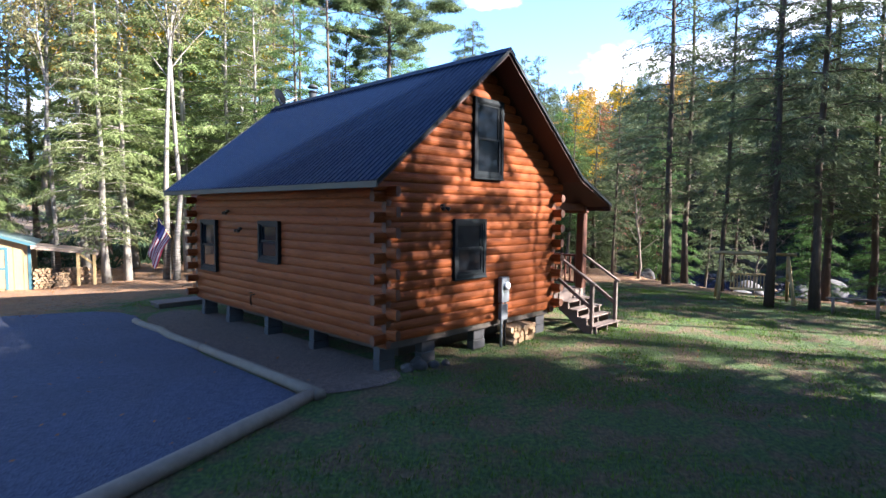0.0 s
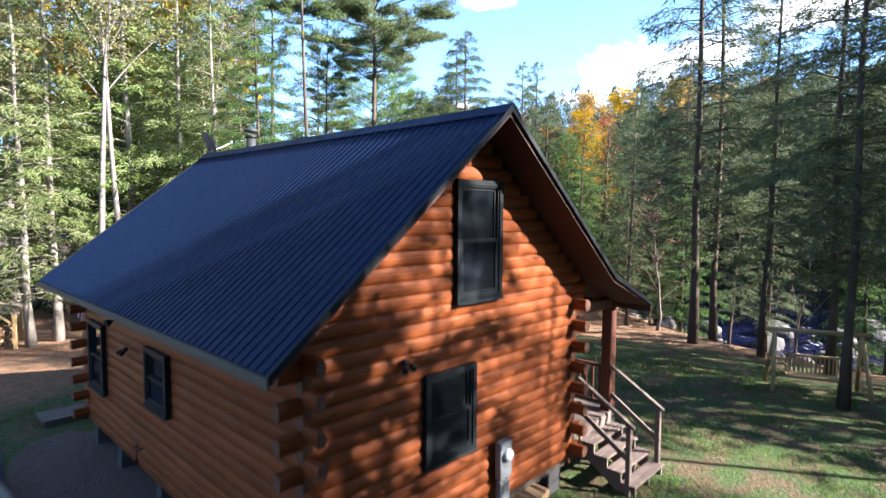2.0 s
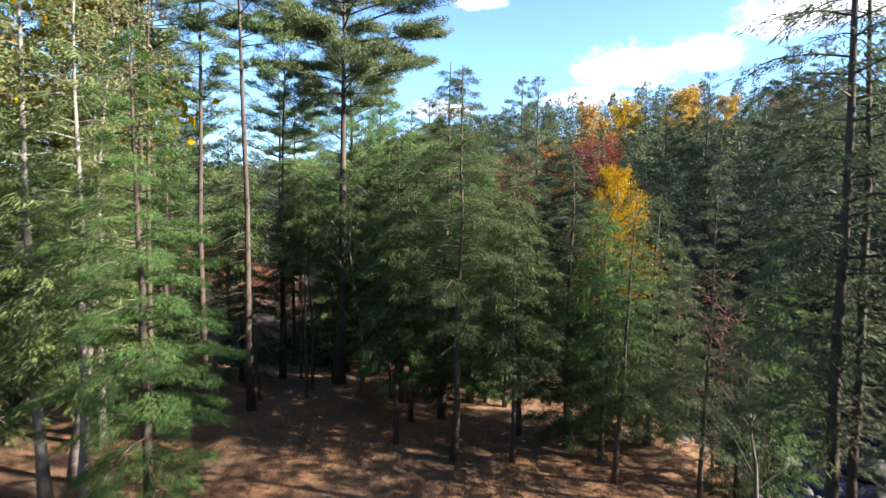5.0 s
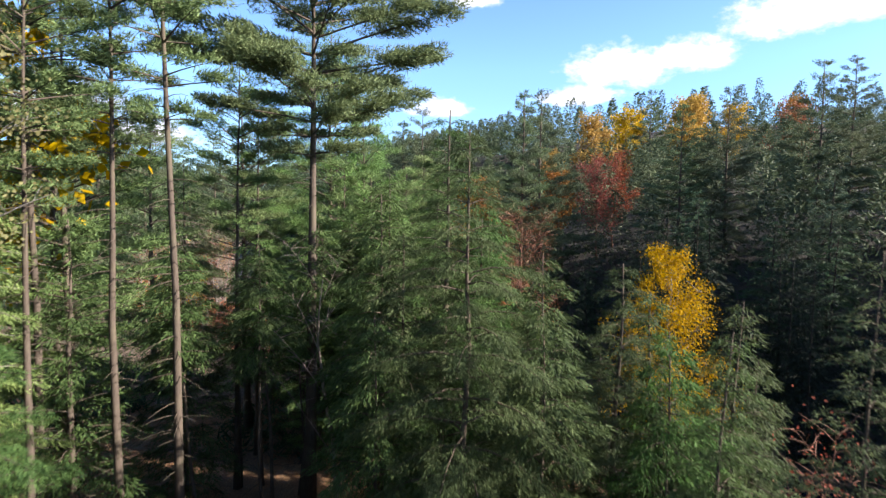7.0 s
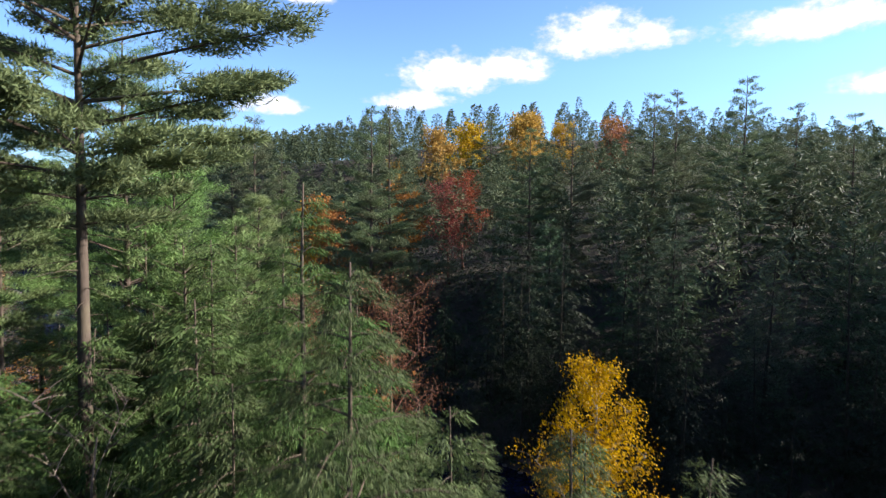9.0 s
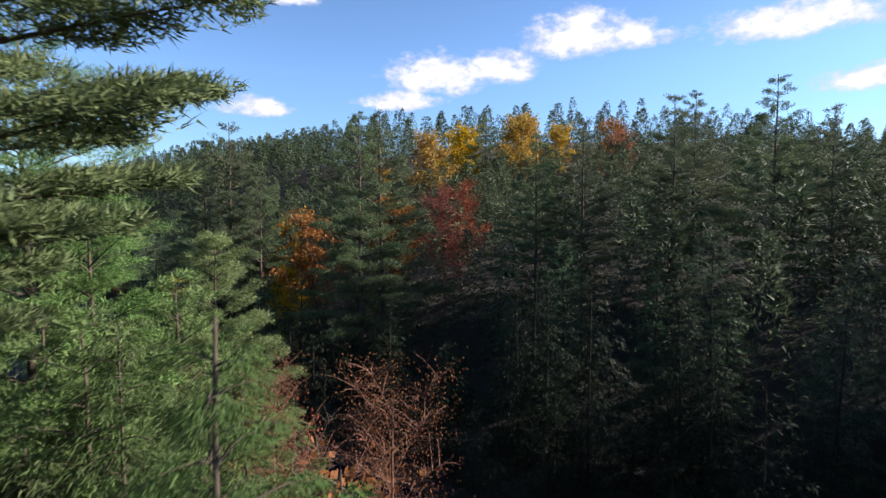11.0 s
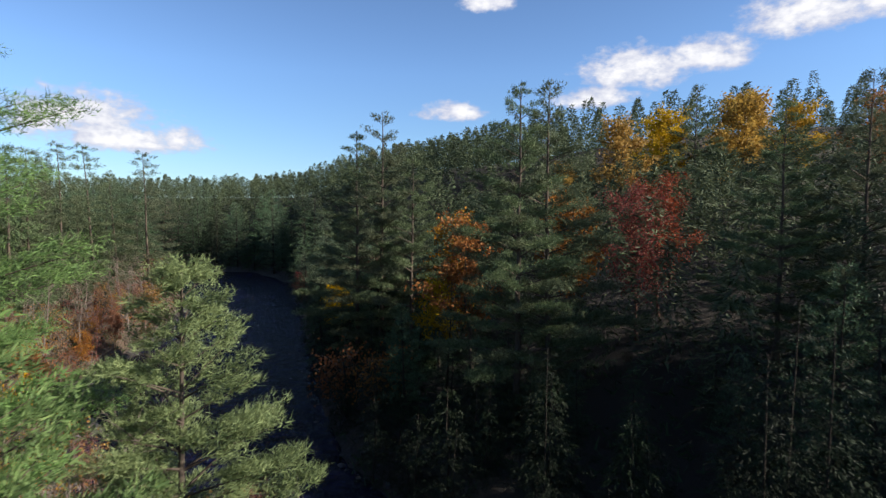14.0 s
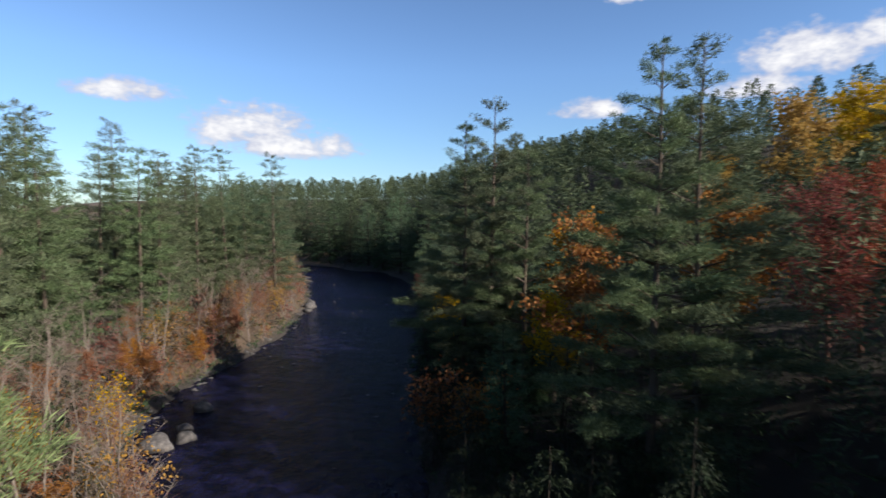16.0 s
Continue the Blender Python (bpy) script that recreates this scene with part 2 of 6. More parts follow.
def ground_cover(n):
    p = world_place(n)
    xyz = n.add("ShaderNodeSeparateXYZ", {0: p})
    big = n.noise(p, 0.22, 4.0)
    mid = n.noise(p, 1.4, 4.0)
    fine = n.noise(p, 14.0, 4.0, 0.7)
    leaf = n.add("ShaderNodeTexVoronoi", {"Vector": p, "Scale": 9.0})
    fine = n.span(fine, 0.34, 0.68)
    grass = n.mix(fine, (0.014, 0.032, 0.005, 1), (0.075, 0.125, 0.018, 1))
    grass = n.mix(n.span(mid, 0.43, 0.60, 0.0, 0.85), grass, n.mix(fine, (0.050, 0.030, 0.015, 1), (0.165, 0.100, 0.050, 1)))
    litter = n.mix(leaf.outputs["Color"], (0.10, 0.043, 0.018, 1), (0.30, 0.14, 0.056, 1))
    litter = n.mix(n.span(big, 0.4, 0.65, 0.0, 0.7), litter, (0.07, 0.045, 0.028, 1))
    litter = n.mix(n.span(fine, 0.55, 0.8, 0.0, 0.5), litter, (0.3, 0.2, 0.11, 1))
    # the mown clearing round the cabin
    dx = n.math("DIVIDE", n.math("SUBTRACT", xyz.outputs[0], 3.0), 15.0)
    dy = n.math("DIVIDE", n.math("SUBTRACT", xyz.outputs[1], 12.0), 17.0)
    r = n.math("ADD", n.math("MULTIPLY", dx, dx), n.math("MULTIPLY", dy, dy))
    r = n.math("ADD", r, n.math("MULTIPLY", n.math("SUBTRACT", mid, 0.5), 0.5))
    lawn = n.span(r, 0.85, 1.1, 1.0, 0.0)
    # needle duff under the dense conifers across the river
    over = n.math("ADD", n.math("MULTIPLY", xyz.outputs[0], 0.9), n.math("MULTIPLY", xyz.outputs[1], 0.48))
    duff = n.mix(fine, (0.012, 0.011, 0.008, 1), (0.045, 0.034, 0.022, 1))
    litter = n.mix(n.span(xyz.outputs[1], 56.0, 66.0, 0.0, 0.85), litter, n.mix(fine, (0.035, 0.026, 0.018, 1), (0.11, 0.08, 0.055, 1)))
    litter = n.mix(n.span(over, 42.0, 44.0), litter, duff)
    col = n.mix(lawn, litter, grass)
    # stones and silt by the water, dark moss in the woods beyond
    stone = n.mix(fine, (0.016, 0.012, 0.010, 1), (0.06, 0.048, 0.038, 1))
    col = n.mix(n.span(n.math("ADD", xyz.outputs[2], n.math("MULTIPLY", mid, 0.8)), -1.75, -1.25, 1.0, 0.0), col, stone)
    h = n.math("ADD", fine, n.math("MULTIPLY", leaf.outputs["Distance"], 0.5))
    return surface(n, col, 0.95, normal=bump(n, h, 0.8, 0.05))


def river_water(n):
    p = world_place(n)
    a = n.noise(stretched(n, p, (0.9, 0.5, 1.0)), 0.9, 5.0, 0.65)
    b = n.noise(p, 3.2, 3.0)
    h = n.math("ADD", a, n.math("MULTIPLY", b, 0.35))
    foam = n.span(n.noise(stretched(n, p, (0.9, 0.35, 1.0)), 1.6, 6.0, 0.7), 0.64, 0.72)
    xyz = n.add("ShaderNodeSeparateXYZ", {0: p})
    rapid = n.span(xyz.outputs[1], 44.0, 60.0, 1.0, 0.07)
    # Dark and blue streaks put the sky's reflection in the ripples into the colour
    bed = n.mix(n.span(n.noise(stretched(n, p, (0.5, 0.9, 1.0)), 0.8, 5.0, 0.65), 0.42, 0.6), (0.0012, 0.0015, 0.008, 1), (0.0065, 0.0068, 0.027, 1))
    col = n.mix(n.math("MULTIPLY", foam, rapid), bed, (0.45, 0.5, 0.6, 1))
    return surface(n, col, n.math("ADD", 0.12, n.math("MULTIPLY", n.math("MULTIPLY", foam, rapid), 0.6)), normal=bump(n, h, 1.0, 0.7), IOR=1.33, **{"Specular IOR Level": 0.22})


def rock_stone(n):
    p = coords(n)
    own = n.add("ShaderNodeObjectInfo").outputs["Random"]
    f = n.noise(p, 2.2, 6.0, 0.65)
    g = n.noise(p, 14.0, 3.0)
    col = n.ramp(f, [(0.3, (0.025, 0.023, 0.023)), (0.55, (0.075, 0.067, 0.063)), (0.8, (0.20, 0.18, 0.165))])
    col = n.add("ShaderNodeHueSaturation", {"Value": n.span(own, 0, 1, 0.7, 1.3, "LINEAR"), "Color": col}).outputs[0]
    return surface(n, col, 0.85, normal=bump(n, n.math("ADD", f, n.math("MULTIPLY", g, 0.3)), 0.7, 0.06))


def painted(color, rough=0.5, wear=0.25, metal=0.0):
    def make(n):
        p = coords(n)
        f = n.noise(p, 6.0, 4.0)
        col = n.mix(n.span(f, 0.45, 0.8, 0.0, wear), (*color, 1), (color[0] * 0.5 + 0.05, color[1] * 0.5 + 0.045, color[2] * 0.5 + 0.04, 1))
        return surface(n, col, rough, metal, normal=bump(n, f, 0.08, 0.01), **{"Specular IOR Level": 0.18})
    return make


def window_glass(n):
    p = coords(n)
    f = n.noise(p, 2.5, 2.0)
    return surface(n, (0.008, 0.010, 0.013, 1), 0.06, normal=bump(n, f, 0.04, 0.02), **{"Specular IOR Level": 0.12})


M["log"] = material("stained_log", log_wood)
M["log_end"] = material("log_end_grain", end_wood)
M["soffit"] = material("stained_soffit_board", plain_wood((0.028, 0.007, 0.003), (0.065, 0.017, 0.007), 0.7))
M["roof"] = material("blue_roof_metal", roof_metal)
M["fascia"] = material("fascia_paint", painted((0.10, 0.085, 0.06), 0.7))
M["trim"] = material("dark_trim_paint", painted((0.005, 0.008, 0.010), 0.6, 0.06))
M["trim_light"] = material("grey_trim_paint", painted((0.009, 0.014, 0.016), 0.6, 0.06))
M["glass"] = material("dark_window_glass", window_glass)
M["gravel"] = material("blue_grey_gravel", gravel)
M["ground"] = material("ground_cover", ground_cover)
M["water"] = material("river_water", river_water)
M["rock"] = material("river_rock", rock_stone)
M["timber"] = material("weathered_timber", plain_wood((0.0936, 0.07021, 0.05304), (0.2496, 0.195, 0.1482)))
M["deck"] = material("weathered_deck_wood", plain_wood((0.075, 0.0525, 0.0435), (0.195, 0.1425, 0.1162)))
M["rail_red"] = material("stained_rail_wood", plain_wood((0.075, 0.021, 0.009), (0.16, 0.048, 0.02), 0.6))
M["block"] = material("concrete_block", plain_wood((0.026, 0.025, 0.026), (0.07, 0.068, 0.07), 0.95))
M["dark_gap"] = material("underfloor_joist_wood", plain_wood((0.03, 0.025, 0.02), (0.09, 0.07, 0.055), 0.95))

# ---------------------------------------------------------------- mesh helpers
def mesh_of(name, verts, faces, mats, smooth=False, idx=None):
    me = bpy.data.meshes.new(name)
    me.from_pydata([tuple(v) for v in verts], [], [tuple(f) for f in faces])
    for m in mats if isinstance(mats, (list, tuple)) else [mats]:
        me.materials.append(m)
    if idx is not None:
        me.polygons.foreach_set("material_index", idx)
    if smooth:
        me.polygons.foreach_set("use_smooth", [True] * len(me.polygons))
    me.update()
    return me


def leaf_mesh(name, verts, faces, mat):
    """A mesh of many loose blades of one kind, from arrays."""
    verts, faces = np.asarray(verts, np.float32), np.asarray(faces, np.int32)
    me = bpy.data.meshes.new(name)
    me.vertices.add(len(verts))
    me.vertices.foreach_set("co", verts.ravel())
    me.loops.add(faces.size)
    me.loops.foreach_set("vertex_index", faces.ravel())
    me.polygons.add(len(faces))
    me.polygons.foreach_set("loop_start", np.arange(0, faces.size, faces.shape[1], dtype=np.int32))
    me.materials.append(mat)
    me.update(calc_edges=True)
    return me


def from_bm(name, bm, mats):
    me = bpy.data.meshes.new(name)
    bm.normal_update()
    bm.to_mesh(me)
    bm.free()
    for m in mats if isinstance(mats, (list, tuple)) else [mats]:
        me.materials.append(m)
    return me


def part(name, data, mats, parent, label=""):
    """One mesh object, from a bmesh or a finished mesh, under a thing or a part."""
    me = data if isinstance(data, bpy.types.Mesh) else from_bm(name, data, mats)
    ob = new(name, me)
    ob.parent = parent
    return tagged(ob, label) if label else ob


def thing(name, m, label, category, group="", kind=""):
    ob = new(name)
    ob.empty_display_size = 0.2
    ob.matrix_world = m
    return tagged(ob, label, category, group, kind)


def add_box(bm, x0, x1, y0, y1, z0, z1, bevel=0.0, m=None):
    """An axis-aligned box in bm, its edges eased by bevel; m: a further pose."""
    vs = [bm.verts.new(c) for c in ((x0, y0, z0), (x1, y0, z0), (x1, y1, z0), (x0, y1, z0), (x0, y0, z1), (x1, y0, z1), (x1, y1, z1), (x0, y1, z1))]
    fs = [bm.faces.new([vs[i] for i in f]) for f in ((3, 2, 1, 0), (4, 5, 6, 7), (0, 1, 5, 4), (1, 2, 6, 5), (2, 3, 7, 6), (3, 0, 4, 7))]
    if bevel:
        edges = list({e for f in fs for e in f.edges})
        out = bmesh.ops.bevel(bm, geom=edges, offset=bevel, segments=1, affect="EDGES")
        vs = list({v for f in out["faces"] for v in f.verts} | {v for v in vs if v.is_valid})
    if m is not None:
        bmesh.ops.transform(bm, matrix=m, verts=[v for v in vs if v.is_valid])
    return vs


def box(x0, x1, y0, y1, z0, z1, bevel=0.006, m=None):
    bm = bmesh.new()
    add_box(bm, x0, x1, y0, y1, z0, z1, bevel, m)
    return bm


def beam(a, b, w, h, bevel=0.006):
    """A straight member of section w by h from a to b, h as upright as it can be."""
    a, b = Vector(a), Vector(b)
    d = (b - a).normalized()
    side = d.cross(Vector((0, 0, 1)))
    side = side.normalized() if side.length > 1e-3 else Vector((1, 0, 0))
    up = side.cross(d)
    m = Matrix(((d.x, side.x, up.x, a.x), (d.y, side.y, up.y, a.y), (d.z, side.z, up.z, a.z), (0, 0, 0, 1)))
    return box(0, (b - a).length, -w / 2, w / 2, -h / 2, h / 2, bevel, m)


def tube(points, radii, sides=7, closed=True):
    """Vertices and faces of a round tapered limb along points."""
    pts = [Vector(p) for p in points]
    verts, faces = [], []
    for i, p in enumerate(pts):
        d = (pts[min(i + 1, len(pts) - 1)] - pts[max(i - 1, 0)]).normalized()
        s = d.cross(Vector((0.31, 0.17, 0.93)))
        s = s.normalized() if s.length > 1e-3 else Vector((1, 0, 0))
        q = d.cross(s)
        for k in range(sides):
            a = 2 * math.pi * k / sides
            verts.append(tuple(p + (s * math.cos(a) + q * math.sin(a)) * radii[i]))
    for i in range(len(pts) - 1):
        for k in range(sides):
            j = (k + 1) % sides
            faces.append((i * sides + k, i * sides + j, (i + 1) * sides + j, (i + 1) * sides + k))
    if closed:
        faces.append(tuple(range(sides))[::-1])
        faces.append(tuple(range((len(pts) - 1) * sides, len(pts) * sides)))
    return verts, faces


def join(chunks):
    verts, faces = [], []
    for v, f in chunks:
        o = len(verts)
        verts.extend(v)
        faces.extend(tuple(i + o for i in q) for q in f)
    return verts, faces


# ---------------------------------------------------------------- the land
RIVER_Z = -2.3
BANK_L = [(400, -60), (60, 14), (33, 21), (17.4, 26), (13.8, 30.5), (14.4, 36), (15.2, 43), (14.5, 52), (11.5, 61), (4, 69), (-12, 80), (-30, 92), (-34, 101), (-36.5, 117), (-39, 137),
          (-51, 167), (-80, 216), (-130, 236), (-400, 280)]
BANK_R = [(400, -30), (60, 33), (36, 38), (26, 42.5), (21.8, 52), (18, 62), (10, 75), (-1.5, 89), (-7, 107), (-16, 137), (-28, 176), (-38, 206), (-58, 236), (-120, 262), (-400, 310)]


def resample(pts, n):
    pts = np.array(pts, float)
    s = np.r_[0, np.cumsum(np.hypot(*np.diff(pts, axis=0).T))]
    u = np.linspace(0, s[-1], n)
    out = np.stack([np.interp(u, s, pts[:, k]) for k in (0, 1)], 1)
    for _ in range(6):
        out[1:-1] = 0.25 * out[:-2] + 0.5 * out[1:-1] + 0.25 * out[2:]
    return out


LINE_L, LINE_R = resample(BANK_L, 260), resample(BANK_R, 260)
RIVER_LOOP = np.r_[LINE_L, LINE_R[::-1]]


def inside(poly, x, y):
    x, y = np.asarray(x, float), np.asarray(y, float)
    hit = np.zeros(x.shape, bool)
    px, py = poly[:, 0], poly[:, 1]
    j = len(poly) - 1
    for i in range(len(poly)):
        if py[i] != py[j]:
            hit ^= ((py[i] > y) != (py[j] > y)) & (x < (px[j] - px[i]) * (y - py[i]) / (py[j] - py[i]) + px[i])
        j = i
    return hit


def away(line, x, y):
    """Distance from a bank line."""
    x, y = np.asarray(x, float), np.asarray(y, float)
    best = np.full(x.shape, 1e9)
    for a, b in zip(line[:-1], line[1:]):
        d = b - a
        t = np.clip(((x - a[0]) * d[0] + (y - a[1]) * d[1]) / (d @ d), 0, 1)
        best = np.minimum(best, (x - a[0] - t * d[0]) ** 2 + (y - a[1] - t * d[1]) ** 2)
    return np.sqrt(best)


NORTH_SIDE = np.r_[LINE_R, [[-400, 6000], [6000, 6000], [6000, -60]]]


def smooth(t):
    t = np.clip(t, 0, 1)
    return t * t * (3 - 2 * t)


def land(x, y):
    """Height of the ground."""
    x, y = np.asarray(x, float), np.asarray(y, float)
    wet = inside(RIVER_LOOP, x, y)
    dl, dr = away(LINE_L, x, y), away(LINE_R, x, y)
    hill = inside(NORTH_SIDE, x, y) & ~wet
    bumps = 0.25 * np.sin(x * 0.31 + 1.3 * np.sin(y * 0.17)) * np.sin(y * 0.27 + 0.6) * smooth((np.hypot(x, y - 10) - 16) / 12)
    # near side: level clearing, a bank down to the low ground, then the shore
    near = -0.55 * smooth((np.hypot(x, (y - 8)) - 14) / 10)
    low = smooth((y - 41 + 0.45 * (x + 2)) / 9) * smooth((x + 30) / 12) * smooth((110 - y) / 20)
    near = near - 0.8 * low + 3.0 * smooth((-x - 30) / 60)
    near = near + 2.5 * smooth((-y - 10) / 60)
    near = np.where(dl < 5, RIVER_Z + 0.05 + (near - RIVER_Z) * smooth(dl / 5), near)
    rise = 46 * (1 - np.exp(-np.maximum(dr - 3, 0) / (150 - 100 * smooth((y - 165) / 40)))) * smooth((dr - 2) / 25)
    lower = 1 - 0.35 * smooth((-x - 10) / 80) * smooth((y - 150) / 80)
    far = RIVER_Z + 0.05 + 2.2 * smooth(dr / 5) + rise * lower
    bed = RIVER_Z - 1.1 * smooth(np.minimum(dl, dr) / 4)
    z = np.where(wet, bed, np.where(hill, far, near))
    return z + np.where(wet, 0, bumps)


def land_at(x, y):
    return float(land(np.array([x]), np.array([y]))[0])


def spaced(lo, hi, core_lo, core_hi, step, grow=1.13):
    out = list(np.arange(core_lo, core_hi + step / 2, step))
    s, v = step, core_hi
    while v < hi:
        s *= grow
        v += s
        out.append(v)
    s, v = step, core_lo
    while v > lo:
        s *= grow
        v -= s
        out.insert(0, v)
    return np.array(out)


def build_ground():
    xs, ys = spaced(-3000, 3000, -45, 60, 1.1), spaced(-600, 4000, -2, 130, 1.1)
    gx, gy = np.meshgrid(xs, ys)
    z = land(gx.ravel(), gy.ravel())
    verts = np.stack([gx.ravel(), gy.ravel(), z], 1).tolist()
    w, h = len(xs), len(ys)
    i = (np.arange(h - 1)[:, None] * w + np.arange(w - 1)).ravel()
    faces = np.stack([i, i + 1, i + w + 1, i + w], 1).tolist()
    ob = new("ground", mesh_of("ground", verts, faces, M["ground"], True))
    tagged(ob, "mown lawn and leaf-strewn forest floor falling to a river", "ground", kind="structure")


build_ground()


def build_river():
    n = len(LINE_L)
    verts, faces, across = [], [], 5
    for a, b in zip(LINE_L, LINE_R):
        for k in range(across + 1):
            p = a + (b - a) * (k / across)
            out = (b - a) / np.linalg.norm(b - a) * (-1.2 if k == 0 else 1.2 if k == across else 0)
            verts.append((p[0] + out[0], p[1] + out[1], RIVER_Z))
    for i in range(n - 1):
        for k in range(across):
            o = i * (across + 1) + k
            faces.append((o, o + 1, o + across + 2, o + across + 1))
    ob = new("water", mesh_of("water", verts, faces, M["water"], True))
    tagged(ob, "dark blue rippled river with small rapids", "river", kind="structure")


build_river()

# ---------------------------------------------------------------- trees
class Rand:
    def __init__(self, seed):
        self.g = np.random.default_rng(seed)

    def u(self, lo, hi, n=None):
        return self.g.uniform(lo, hi, n)

    def n(self, s, n=None):
        return self.g.normal(0, s, n)


def unit(v):
    return v / np.maximum(np.linalg.norm(v, axis=-1, keepdims=True), 1e-9)


def sprays(p, d, side, length, width):
    """Flat pointed sprays: base p, direction d, breadth along side."""
    n = len(p)
    L, W = length[:, None], width[:, None]
    v = np.stack([p, p + d * L * 0.45 + side * W, p + d * L, p + d * L * 0.45 - side * W], 1).reshape(-1, 3)
    f = np.arange(n * 4).reshape(-1, 4)
    return v, f


def blades(p, d, side, length, width):
    """Slim needle bundles: one triangle each."""
    n = len(p)
    L, W = length[:, None], width[:, None]
    v = np.stack([p - side * W, p + side * W, p + d * L], 1).reshape(-1, 3)
    return v, np.arange(n * 3).reshape(-1, 3)


def trunk_line(r, H, lean=0.02, wander=0.12, steps=9):
    pts, x, y = [], 0.0, 0.0
    ax, ay = r.n(lean), r.n(lean)
    for i in range(steps):
        pts.append((x, y, H * i / (steps - 1)))
        x += ax * H / steps + r.n(wander)
        y += ay * H / steps + r.n(wander)
    return np.array(pts)


def on_line(line, z):
    return np.array([np.interp(z, line[:, 2], line[:, 0]), np.interp(z, line[:, 2], line[:, 1]), z])


def limb(p0, az, length, rise, droop, steps=4):
    s = np.linspace(0, 1, steps)
    return np.stack([p0[0] + np.cos(az) * length * s, p0[1] + np.sin(az) * length * s, p0[2] + length * (rise * s - droop * s * s)], 1)


def along(line, s):
    t = np.linspace(0, 1, len(line))
    return np.stack([np.interp(s, t, line[:, k]) for k in range(3)], -1)


